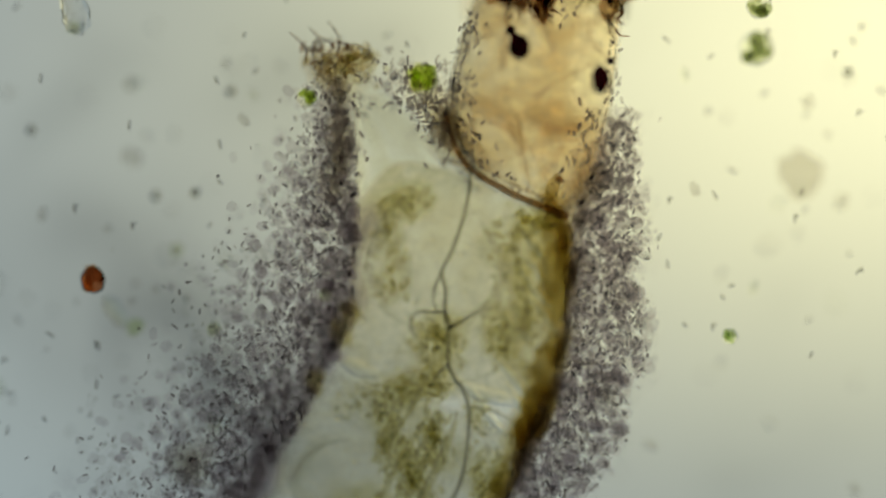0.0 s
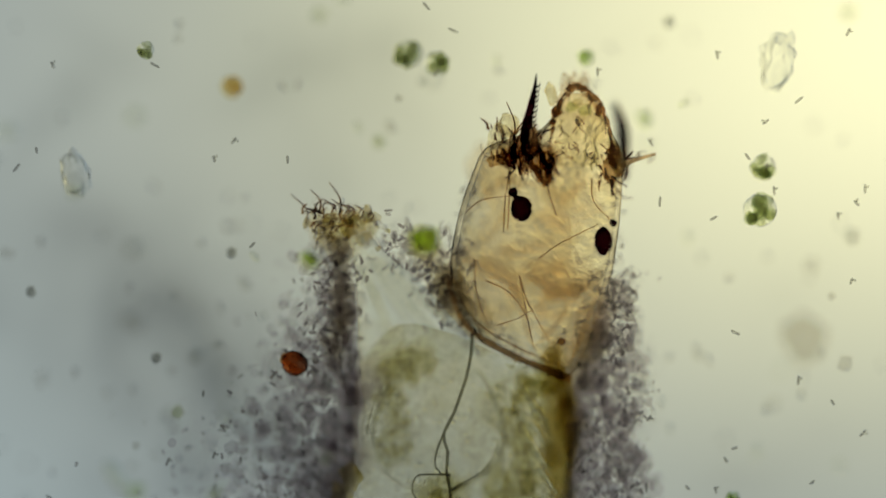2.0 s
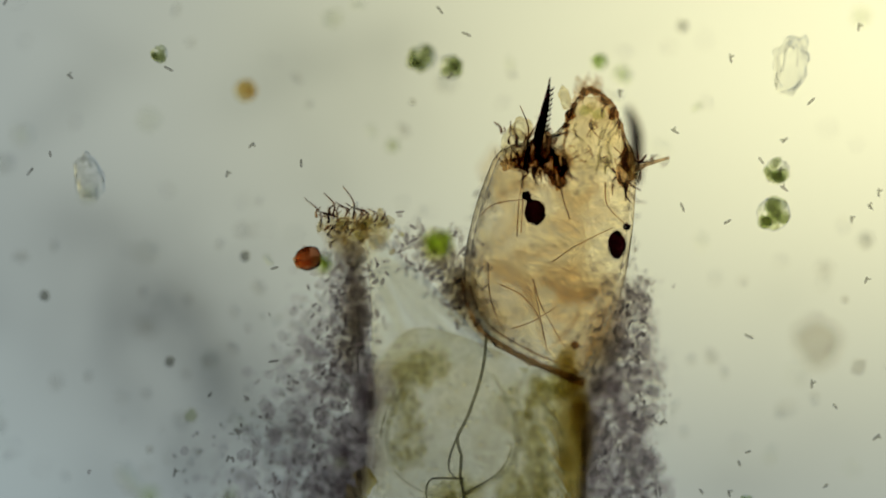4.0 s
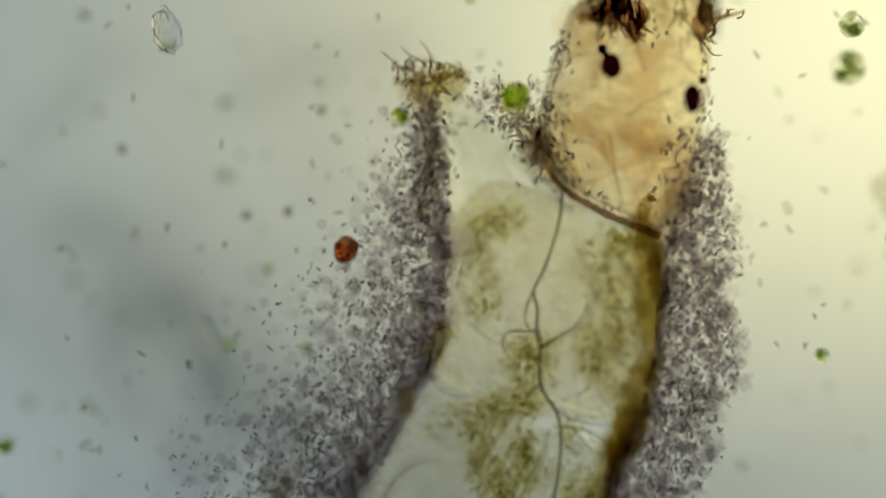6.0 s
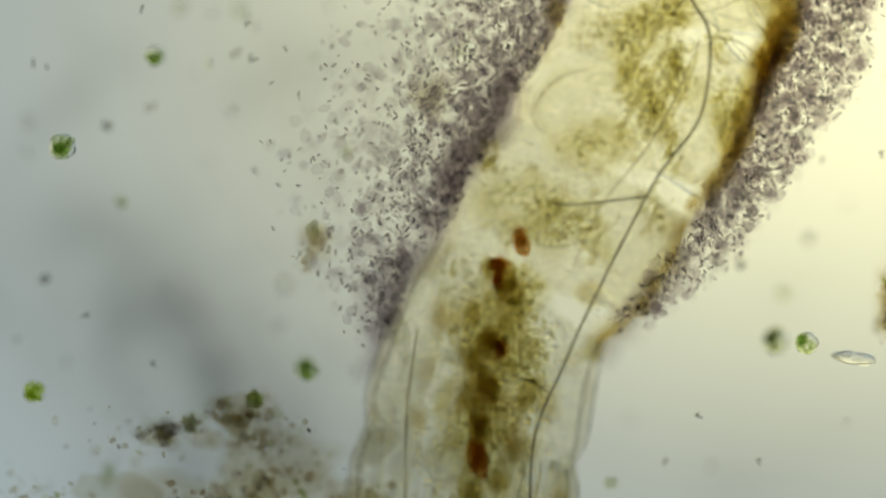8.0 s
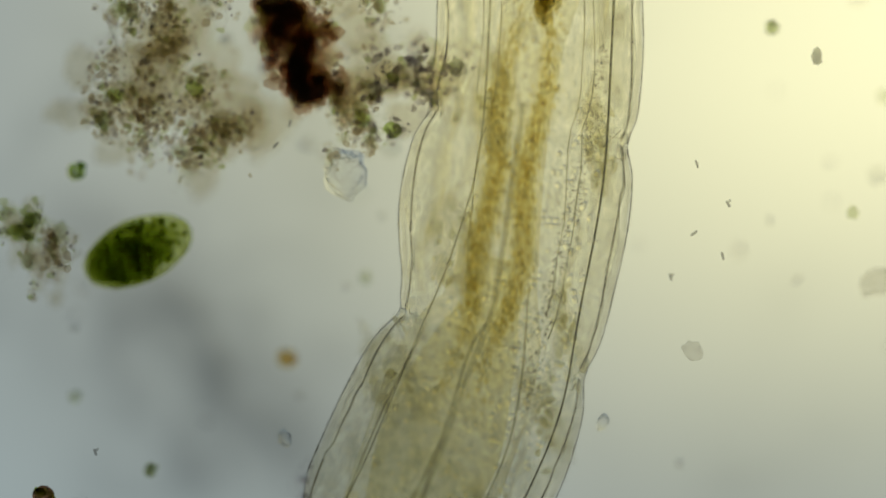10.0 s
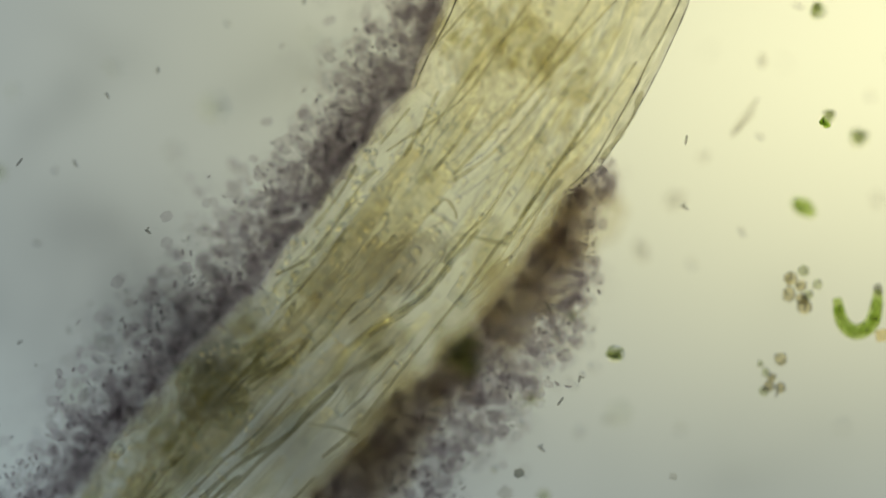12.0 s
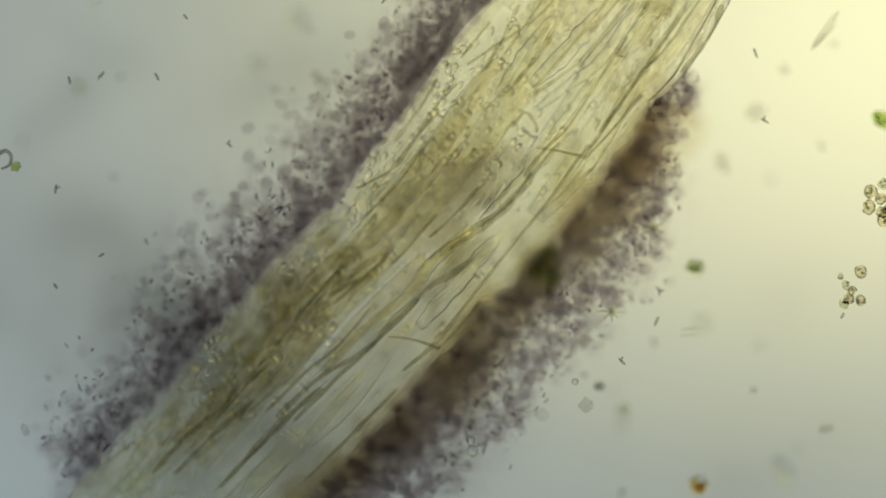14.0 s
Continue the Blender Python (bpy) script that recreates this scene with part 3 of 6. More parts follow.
def build_tracheae():
    right = [(836, 575), (828, 640), (803, 715), (785, 752), (793, 785), (790, 815), (797, 855), (798, 920), (832, 992), (815, 1132), (738, 1242), (633, 1442),
             (573, 1572), (520, 1704), (513, 1850), (513, 1972), (503, 2222), (488, 2452), (448, 2672), (408, 2870), (320, 3070), (256, 3198),
             (200, 3300)]
    left = [(315, 1510), (305, 1572), (293, 1702), (293, 1972), (288, 2172), (270, 2400), (220, 2580), (147, 2755), (67, 2945), (-10, 3090)]
    for run, z, r in ((right, 0.195, 0.0029), (left, 0.20, 0.0026)):
        pts = spline(run, 160)
        part("air_tube", tube(bmesh.new(), [P(x, y, z) for x, y in pts], r, 6, 0.55), TRACHEA if run is right else FIBRE, larva, "dark thin air tube")
    twigs = (((785, 752), (773, 782), (771, 808), (784, 824)), ((798, 824), (760, 823), (738, 826), (730, 850), (742, 872)),
             ((798, 850), (830, 832), (848, 820)), ((797, 915), (775, 940), (765, 955)), ((832, 992), (880, 1000), (930, 1032)),
             ((718, 1275), (640, 1285), (590, 1290), (545, 1286), (540, 1278)), ((545, 1620), (505, 1600), (470, 1590)), ((813, 1000), (770, 1100), (720, 1190), (640, 1290), (590, 1400)))
    for i, run in enumerate(twigs):
        pts = spline(run, 20)
        part("air_tube_branch", tube(bmesh.new(), [P(x, y, 0.195) for x, y in pts], 0.0026, 5, 0.5), FIBRE if i in (4, 7) else TRACHEA, larva, "thin dark branching air tube")


def build_inner_strands():
    # long muscles, densest in the rear half
    pick = random.Random(21)
    for k in range(12):
        y0 = pick.uniform(1480, 2900)
        y1 = y0 + pick.uniform(300, 700)
        across = pick.choice((-1, 1)) * pick.uniform(0.45, 0.82)
        lean = pick.uniform(-0.25, 0.25)
        pts = flank(y0, y1, across, 3, 0.12, pick.uniform(-0.5, 0.6), k)
        n = len(pts)
        fat = pick.uniform(0.006, 0.02)
        pts = [p + Vector((lean * 0.1 * (i / n - 0.5), 0, 0)) for i, p in enumerate(pts)]
        part("muscle", tube(bmesh.new(), pts, [0.002 + fat * math.sin(math.pi * i / (n - 1)) * (1 + 0.4 * noise.noise(Vector((i * 0.35, k, 0)))) for i in range(n)], 10, flat=0.45),
             MUSCLE if k % 3 else BAND, larva, "pale longitudinal muscle")
    for y0, y1, across, r in ((2030, 2700, 0.42, 0.0018), (2040, 2720, 0.52, 0.0014), (2030, 2340, -0.55, 0.0016), (2030, 2620, -0.38, 0.0014)):
        pts = [Vector((p.x, p.y, FOCUS + 0.008)) for p in flank(y0, y1, across, 3, 0.05, 0.0, y0 + 3)]
        part("fibre", tube(bmesh.new(), pts, [r * (0.5 + 1.1 * abs(noise.noise(Vector((i * 0.16, y1, across))))) for i in range(len(pts))], 5), FIBRE, larva, "thin dark fibre")
    for run, r in (([(358, 2638), (343, 2808), (313, 2938), (243, 3088), (193, 3188), (93, 3298), (-27, 3438)], 0.0026), ([(283, 2698), (253, 2748), (193, 2928), (113, 3078), (83, 3138)], 0.0034), ([(178, 2698), (153, 2748), (93, 2868), (23, 3038), (-27, 3158)], 0.0024),
                   ([(-7, 3068), (-67, 3198), (-167, 3318)], 0.0026), ([(63, 3158), (-27, 3278), (-107, 3398), (-247, 3498)], 0.0026), ([(193, 3338), (93, 3478), (33, 3520)], 0.0024), ([(3, 3258), (-87, 3348), (-187, 3488)], 0.0022), ([(140, 3190), (40, 3330), (-60, 3460), (-130, 3540)], 0.0030)):
        pts = spline(run, 44)
        part("fibre", tube(bmesh.new(), [P(x, y, FOCUS - 0.012) for x, y in pts], [r * (0.7 + 1.3 * abs(noise.noise(Vector((i * 0.15, run[0][0], 7))))) for i in range(44)], 6), FIBRE_SOFT, larva, "thin dark fibre")
    # granular cord beside the gut
    cord = spline([(508, 2210), (478, 2420), (430, 2600), (392, 2760), (380, 2850)], 60)
    bm = bmesh.new()
    for x, y in cord:
        for k in range(6):
            oval(bm, P(x - 22 + pick.gauss(0, 9), y + pick.uniform(-6, 6), FOCUS + pick.uniform(-0.01, 0.02)), pick.uniform(0.0018, 0.0036), pick.uniform(0.0018, 0.0036), 0.002, 0, 0.3, k, 1)
    tagged(part("granular_cord", bm, GREY, larva, "granular grey cord"), kind="stuff")
    # little folds at the waists
    for y in WAISTS[3:8]:
        for side in (-1, 1):
            for k in range(4):
                a0 = side * pick.uniform(0.86, 0.99)
                y0 = y + pick.uniform(-24, 24)
                run = [body_point(y0 + 5 * u, a0 - side * 0.012 * u * u, 0.1) for u in range(4)]
                part("waist_fold", tube(bmesh.new(), [Vector((p.x, p.y, FOCUS + 0.004)) for p in run], 0.0012, 5, 0.5), FIBRE, larva, "tiny dark fold")
                part("waist_fold", oval(bmesh.new(), body_point(y + pick.uniform(-30, 30), side * pick.uniform(0.7, 0.95), 0.15), 0.007, 0.014, 0.006, pick.uniform(-0.6, 0.3), 0.3, k, 2), MUSCLE, larva, "tiny clear fold")
    # the long fibres of the rear, each at its own place
    for run, r in (([(1218, 0), (1143, 116), (1100, 180), (1050, 253), (1024, 279), (969, 356), (913, 425), (840, 517), (769, 607), (713, 655)], 0.0026), ([(1109, 64), (1057, 146), (1007, 222), (963, 266), (926, 313)], 0.0022),
                   ([(1109, 9), (1049, 82), (1006, 124), (946, 167)], 0.0022), ([(920, 9), (886, 77), (860, 124)], 0.0022), ([(869, 39), (817, 103)], 0.002), ([(943, 309), (896, 369), (840, 412), (796, 440)], 0.0034),
                   ([(838, 457), (795, 487), (752, 513), (718, 552), (640, 629), (606, 659), (520, 745)], 0.0028), ([(696, 436), (658, 483), (619, 504), (580, 526)], 0.0030), ([(773, 380), (718, 444), (690, 470)], 0.002),
                   ([(905, 225), (930, 200), (948, 220), (950, 235)], 0.0022), ([(850, 330), (800, 385), (760, 420)], 0.0018), ([(660, 540), (600, 610), (540, 660), (470, 730)], 0.0022), ([(560, 690), (480, 770), (400, 850)], 0.0026),
                   ([(700, 690), (600, 790), (540, 850)], 0.0024), ([(480, 640), (430, 690), (370, 760)], 0.002), ([(760, 250), (700, 330), (640, 390)], 0.0018), ([(1000, 20), (960, 90), (910, 150)], 0.0018),
                   ([(632, 334), (690, 303), (730, 253), (780, 180), (810, 148)], 0.0026), ([(830, 408), (890, 368), (940, 308), (990, 253)], 0.0030), ([(490, 738), (560, 672), (650, 618), (690, 573), (740, 528)], 0.0036),
                   ([(270, 838), (330, 773), (390, 728), (420, 683)], 0.0036), ([(310, 838), (380, 768), (450, 708)], 0.0026), ([(390, 862), (490, 753), (570, 688)], 0.0032), ([(590, 538), (650, 488), (690, 448)], 0.0026),
                   ([(520, 568), (570, 513), (610, 470)], 0.0024), ([(700, 250), (745, 190), (775, 140)], 0.0022), ([(1200, 30), (1150, 105), (1105, 170), (1060, 235)], 0.0028), ([(1278, 8), (1256, 62), (1205, 128)], 0.0030)):
        pts = spline(run, 40)
        way = [at(14.0, x + 1.5 * noise.noise(Vector((i * 0.12, run[0][0], 0))), y, FOCUS - 0.012) for i, (x, y) in enumerate(pts)]
        part("fibre", tube(bmesh.new(), way, [1.3 * r * (0.8 + 1.3 * abs(noise.noise(Vector((i * 0.1, run[0][1], 3))))) for i in range(40)], 6), FIBRE_LONG, larva, "dark long muscle edge")
    for run, r, m in (([(1124, 18), (1112, 30), (1079, 86), (1049, 120), (1006, 150), (950, 193)], 0.010, FOLD), ([(1130, 14), (1142, 22), (1128, 44), (1090, 100)], 0.007, FOLD), ([(1045, 142), (1015, 188), (989, 223), (960, 262)], 0.008, FOLD),
                      ([(838, 406), (769, 457), (726, 517), (640, 586), (572, 655)], 0.008, YELLOW), ([(830, 412), (765, 465), (720, 525), (636, 594)], 0.011, FOLD), ([(960, 280), (900, 345), (850, 395)], 0.012, FOLD), ([(900, 250), (850, 300), (790, 372)], 0.010, FOLD),
                      ([(690, 560), (600, 640), (520, 715)], 0.012, FOLD), ([(640, 470), (590, 510), (540, 570)], 0.007, FOLD), ([(1060, 20), (1000, 95), (940, 150)], 0.016, FOLD), ([(980, 30), (930, 100), (880, 170)], 0.014, FOLD),
                      ([(880, 420), (800, 510), (740, 580)], 0.016, FOLD), ([(560, 600), (500, 660), (420, 750)], 0.008, FOLD), ([(780, 200), (720, 280), (660, 350)], 0.009, FOLD)):
        pts = spline(run, 30)
        part("muscle", tube(bmesh.new(), [at(14.0, x, y, FOCUS + 0.002) for x, y in pts], [r * (0.35 + 0.65 * math.sin(math.pi * i / 29) ** 0.5) * (1 + 0.35 * noise.noise(Vector((i * 0.3, run[0][0], 1)))) for i in range(30)], 10, flat=0.5), m, larva, "pale clear muscle strand")
    for k in range(46):
        u = pick.random()
        c = at(14.0, 700 - 400 * u + pick.gauss(0, 34), 360 + 400 * u + pick.gauss(0, 34) - 20, pick.choice((0.13, 0.16, 0.2, 0.23)))
        q = pick.uniform(0.006, 0.018)
        part("fat_lobe", oval(bmesh.new(), c, q, q * pick.uniform(1, 2), 0.006, pick.uniform(-1.1, -0.4), 0.7, k + 900, 2, 12), (MOTTLE, MOTTLE, MUSCLE)[k % 3], larva, "olive brown mottled fat lobe")
    # bundles of long muscles, side by side
    for k in range(36):
        y0 = pick.uniform(3020, 4250)
        y1 = y0 + pick.uniform(120, 420)
        run = flank(y0, y1, pick.uniform(-0.84, 0.84), 4, 0.05, 0.0, k + 400)
        n = len(run)
        if n < 5:
            continue
        fat, z, lean = pick.uniform(0.011, 0.026), FOCUS + pick.uniform(-0.045, 0.03), pick.uniform(-0.03, 0.03)
        way = [Vector((p.x + lean * (i / n - 0.5), p.y, z)) for i, p in enumerate(run)]
        part("muscle", tube(bmesh.new(), way, [0.002 + fat * math.sin(math.pi * (i + 0.5) / n) ** 0.5 * (1 + 0.3 * noise.noise(Vector((i * 0.3, k, 4)))) for i in range(n)], 12, flat=0.4), BUNDLE if k % 5 or y0 < 3500 else BUNDLE_DARK, larva, "pale long muscle bundle")
    # cross folds in the rear
    for run in ([(-125, 3645), (-80, 3652), (-38, 3662)], [(-390, 3978), (-340, 3985), (-298, 4000)], [(-38, 3662), (10, 3610), (60, 3550)], [(-298, 4000), (-260, 3960), (-225, 3915)]):
        pts = spline(run, 12)
        part("crease", tube(bmesh.new(), [P(x, y, 0.2) for x, y in pts], [0.0012 + 0.0022 * i / 11 for i in range(12)], 6), FIBRE, larva, "dark skin crease")
    for x, y, rx, ry, turn, z in ((-250, 3690, 70, 46, 0.7, 0.04), (-310, 3730, 120, 60, 0.8, 0.03), (-570, 3920, 70, 46, 0.8, 0.06),
                                  (-280, 3860, 110, 30, 0.85, 0.06)):
        for k in range(3):
            part("shaded_tissue", oval(bmesh.new(), P(x + pick.gauss(0, rx * 0.35), y + pick.gauss(0, ry * 0.35), z + 0.01 * k), rx / 1000 * pick.uniform(0.6, 1.1), ry / 1000 * pick.uniform(0.6, 1.1), 0.008, turn + pick.uniform(-0.2, 0.2), 0.8, x + k, 3, 9), SHADED, larva, "greyish brown inner tissue")
    # clear grains under the skin
    for y0, y1, a0, a1, n, r0, r1 in ((1460, 1980, -0.55, 0.65, 620, 0.0025, 0.0055), (1960, 2500, -0.35, 0.45, 200, 0.002, 0.004), (2350, 3100, 0.25, 0.75, 170, 0.003, 0.0065), (2600, 3200, -0.6, 0.3, 200, 0.003, 0.006),
                                      (3400, 3700, -0.85, 0.85, 150, 0.003, 0.007), (3600, 4300, -0.9, 0.2, 300, 0.003, 0.0075),
                                      (3500, 4350, -0.95, -0.1, 260, 0.003, 0.008), (3350, 4350, -0.1, 0.9, 90, 0.003, 0.006), (3100, 3500, -0.7, 0.7, 120, 0.003, 0.006), (640, 1000, -0.85, 0.9, 170, 0.002, 0.005), (1000, 1500, -0.9, 0.9, 190, 0.002, 0.005)):
        bm = bmesh.new()
        for k in range(n):
            c = body_point(pick.uniform(y0, y1), pick.uniform(a0, a1))
            c.z = FOCUS + pick.uniform(-0.02, 0.02)
            q = pick.uniform(r0, r1)
            oval(bm, c, q, q * pick.uniform(1, 1.8), q * 0.7, pick.uniform(-0.9, 0.2), 0.3, k, 1)
        tagged(part("tissue_grain", bm, GRAIN, larva, "clear tissue grains"), kind="stuff")
    # lobes of the fat body
    spots = random.Random(11)
    for k in range(94):
        y = spots.uniform(1500, 3200) if k < 44 else spots.uniform(3150, 4350)
        a = spots.choice((-1, 1)) * spots.uniform(0.1, 0.82) ** 0.8
        c = body_point(y, a, spots.choice((-0.95, -0.8, 0.85, 0.95, -0.7)) * math.sqrt(1 - a * a))
        big = spots.uniform(0.010, 0.036)
        part("fat_lobe", oval(bmesh.new(), c, big * spots.uniform(0.4, 0.9), big * spots.uniform(0.9, 1.9), 0.010, spots.uniform(-0.9, 0.2), 0.7, k, 2, 12),
             MOTTLE, larva, "olive yellow mottled fat lobe")
    for k in range(120):
        x, y = 438 + spots.gauss(0, 70), spots.uniform(1440, 1980)
        part("fat_lobe", oval(bmesh.new(), P(x, y, spots.choice((0.04, 0.08, 0.11, 0.31))), spots.uniform(0.008, 0.02), spots.uniform(0.012, 0.034), 0.01, spots.uniform(-0.6, 0.2), 1.0, k + 300, 2, 14), BROWN_FAT if k % 2 else FAT, larva, "olive brown granular lobe")
    # rounded lobes of the thorax
    for x, y, rx, ry in ((760, 740, 115, 125), (905, 780, 75, 110), (790, 890, 95, 60), (905, 870, 60, 70),
                         (640, 1110, 120, 80), (790, 1120, 80, 80), (540, 1280, 110, 80), (720, 1330, 80, 110)):
        part("tissue_lobe", oval(bmesh.new(), P(x, y, 0.12), rx / 1000, ry / 1000, 0.06, 0.3, 0.3, x, 3), BAND, larva, "pale rounded tissue lobe")
    # pale crossing folds between the segments
    for run in ([(800, 938), (850, 965), (900, 978), (950, 990)], [(735, 1225), (780, 1245), (820, 1270), (850, 1300)], [(600, 905), (640, 925), (680, 935)], [(610, 1430), (640, 1450), (665, 1465)]):
        pts = spline(run, 18)
        part("skin_fold", tube(bmesh.new(), [P(x, y, 0.2) for x, y in pts], [0.002 + 0.012 * math.sin(math.pi * i / 17) * (1 + 0.4 * noise.noise(Vector((i * 0.4, run[0][0], 0)))) for i in range(18)], 12, flat=0.5), FOLD, larva, "clear glassy skin fold")
    # outlines of the round lobes in the thorax
    for cx, cy, rx, ry, a0, a1 in ((768, 735, 112, 122, 0.2, 2.5), (768, 735, 116, 124, 3.0, 4.4), (905, 800, 78, 118, -1.3, 0.9), (800, 900, 86, 50, 0.3, 2.6), (640, 1120, 120, 70, 2.6, 4.6), (560, 1290, 110, 74, 0.2, 1.9)):
        arc = [P(cx + rx * math.cos(a) * (1 + 0.06 * math.sin(3 * a)), cy + ry * math.sin(a), 0.2) for a in np.linspace(a0, a1, 26)]
        part("lobe_edge", tube(bmesh.new(), arc, [0.0006 + 0.0018 * abs(noise.noise(Vector((i * 0.3, cx, 0)))) * 2 for i in range(26)], 5), FIBRE, larva, "thin dark lobe edge")
    # soft grey rim of the large front lobe, and the ridges behind it
    for cx, cy, rx, ry, a0, a1, r in ((775, 735, 116, 118, -1.0, 1.7, 0.006), (775, 735, 112, 116, 2.6, 4.3, 0.004), (650, 1115, 124, 74, 2.4, 4.4, 0.004)):
        arc = [P(cx + rx * math.cos(a) * (1 + 0.06 * math.sin(3 * a)), cy + ry * math.sin(a), 0.145) for a in np.linspace(a0, a1, 26)]
        part("lobe_edge", tube(bmesh.new(), arc, [0.001 + r * math.sin(math.pi * i / 25) * (1 + 0.5 * noise.noise(Vector((i * 0.3, cx, 0)))) for i in range(26)], 8), BAND_DARK, larva, "soft grey lobe rim")
    for k in range(8):
        y = 650 + 46 * k + pick.uniform(-16, 16)
        c = body_point(y, pick.uniform(0.6, 0.82))
        long, bow = pick.uniform(0.6, 1.3), pick.uniform(-0.012, 0.018)
        run = [Vector((c.x + 0.028 * long * u, c.y - 0.035 * long * u + bow * u * u, FOCUS + 0.02)) for u in np.linspace(-1, 1, 7)]
        part("skin_fold", tube(bmesh.new(), run, [0.002 + 0.005 * math.sin(math.pi * i / 6) for i in range(7)], 8, flat=0.6), FOLD, larva, "clear glassy skin fold")
    # golden pigment along the back
    for k in range(46):
        y = 650 + 18.5 * k + pick.uniform(-8, 8)
        c = body_point(y, pick.uniform(0.84, 0.95) if k < 26 else pick.uniform(0.90, 0.97))
        c.z = pick.choice((0.05, 0.09, 0.13, 0.3))
        q = pick.uniform(0.014, 0.028) * (1 if k < 24 else 0.62)
        part("pigment_band", oval(bmesh.new(), c, q, q * pick.uniform(1.3, 2.6), 0.01, pick.uniform(-0.3, 0.1) - (0.5 if k > 20 else 0), 0.8, k, 2, 12), PIGMENT if k % 2 else PIGMENT_DARK, larva, "golden brown pigment")
    for k in range(30):
        c = body_point(645 + 17 * k, pick.uniform(0.93, 1.0))
        c.z = pick.choice((0.08, 0.11, 0.15, 0.25))
        part("pigment_band", oval(bmesh.new(), c, pick.uniform(0.008, 0.014), pick.uniform(0.014, 0.03), 0.008, pick.uniform(-0.3, 0.1) - (0.5 if k > 20 else 0), 0.8, k + 60, 2, 12), PIGMENT_DARK, larva, "dark olive brown pigment")
    # fibrous patches of fat: plan place, half sizes, lean of the strands, how many
    for x, y, rx, ry, lean, n, m in ((722, 628, 42, 30, 0.6, 22, FAT_STRAND), (690, 690, 22, 50, 1.3, 14, FAT_STRAND), (700, 770, 26, 40, 1.9, 12, FAT_STRAND), (780, 878, 40, 46, 1.4, 52, FAT_STRAND), (890, 868, 26, 48, 1.3, 26, FAT_STRAND),
                                     (905, 700, 40, 50, 2.2, 15, FAT_STRAND), (955, 665, 34, 20, 0.6, 26, FAT_STRAND), (930, 800, 20, 60, 1.5, 18, FAT_STRAND), (745, 955, 52, 24, 0.2, 34, FAT_STRAND), (705, 985, 34, 34, 1.2, 22, FAT_STRAND), (770, 1050, 22, 60, 1.05, 40, FAT_STRAND),
                                     (730, 1110, 24, 70, 1.0, 36, FAT_STRAND), (690, 1060, 24, 60, 1.2, 18, FAT_STRAND), (850, 1130, 16, 70, 1.1, 24, FAT_STRAND), (880, 1120, 14, 46, 1.2, 20, FAT_STRAND), (640, 990, 40, 30, 0.9, 14, FAT_STRAND), (640, 1180, 70, 40, 0.8, 24, FAT_STRAND),
                                     (500, 1290, 70, 50, 0.8, 26, FAT_STRAND), (560, 1330, 40, 40, 1.1, 24, FAT_STRAND), (620, 1330, 20, 60, 1.0, 20, FAT_STRAND), (760, 1180, 16, 60, 1.0, 14, FAT_STRAND), (740, 1310, 24, 50, 1.0, 12, FAT_STRAND), (380, 1420, 40, 50, 1.0, 12, FAT_STRAND),
                                     (440, 1200, 16, 40, 1.0, 12, FAT_STRAND), (935, 760, 34, 90, 1.5, 9, FAT_STRAND), (930, 900, 30, 60, 1.4, 9, FAT_STRAND), (850, 1010, 20, 30, 1.0, 10, FAT_STRAND),
                                     (480, 1450, 56, 44, 1.2, 36, STREAK), (440, 1540, 56, 56, 1.3, 40, STREAK), (500, 1560, 36, 70, 1.3, 30, STREAK), (450, 1640, 56, 60, 1.4, 34, STREAK), (430, 1750, 50, 70, 1.5, 24, STREAK),
                                     (-100, 3290, 56, 70, 0.95, 10, FAT_STRAND), (-10, 3300, 50, 70, 0.95, 8, FAT_STRAND), (70, 3350, 40, 60, 0.95, 5, FAT_STRAND),
                                     (-560, 3920, 50, 60, 0.85, 11, FAT_STRAND), (-480, 3850, 40, 50, 0.85, 9, FAT_STRAND), (-620, 4000, 50, 50, 0.85, 9, FAT_STRAND), (480, 2380, 22, 70, 1.4, 14, FAT_STRAND), (300, 2300, 30, 90, 1.5, 10, FAT_STRAND), (230, 2560, 40, 80, 1.2, 10, FAT_STRAND),
                                     (120, 2800, 40, 80, 1.1, 12, FAT_STRAND), (420, 2700, 20, 70, 1.2, 8, STREAK), (385, 2860, 20, 70, 1.1, 8, STREAK), (300, 3060, 22, 70, 1.0, 6, STREAK)):
        bm = bmesh.new()
        for k in range(n * 3):
            px, py = x + pick.gauss(0, rx * 0.55), y + pick.gauss(0, ry * 0.55)
            a, ln, bow = lean + pick.gauss(0, 0.8 if y < 3200 else 0.16), pick.uniform(3, 13) * (1 if y < 3200 else 2.2), pick.uniform(-3, 3)
            z = pick.choice((0.10, 0.15, 0.19, 0.215, 0.23, 0.25))
            ux, uy = math.cos(a), math.sin(a)
            tube(bm, [P(px - ux * ln * u + uy * bow * (1 - u * u), py + uy * ln * u + ux * bow * (1 - u * u), z) for u in (-1, -0.4, 0.3, 1)], [0.0015, pick.uniform(0.002, 0.007), pick.uniform(0.002, 0.007), 0.0015], 6, flat=0.6)
        tagged(part("fat_tissue", bm, m, larva, "olive yellow fibrous fat"), kind="stuff")
        part("fat_lobe", oval(bmesh.new(), P(x, y, pick.choice((0.08, 0.11, 0.14))), rx / 950, ry / 950, 0.012, math.pi / 2 - lean if rx < ry else 0.2, 1.0, x, 3, 12), FAT_VEIL if n > 15 else MOTTLE, larva, "olive yellow mottled fat lobe")
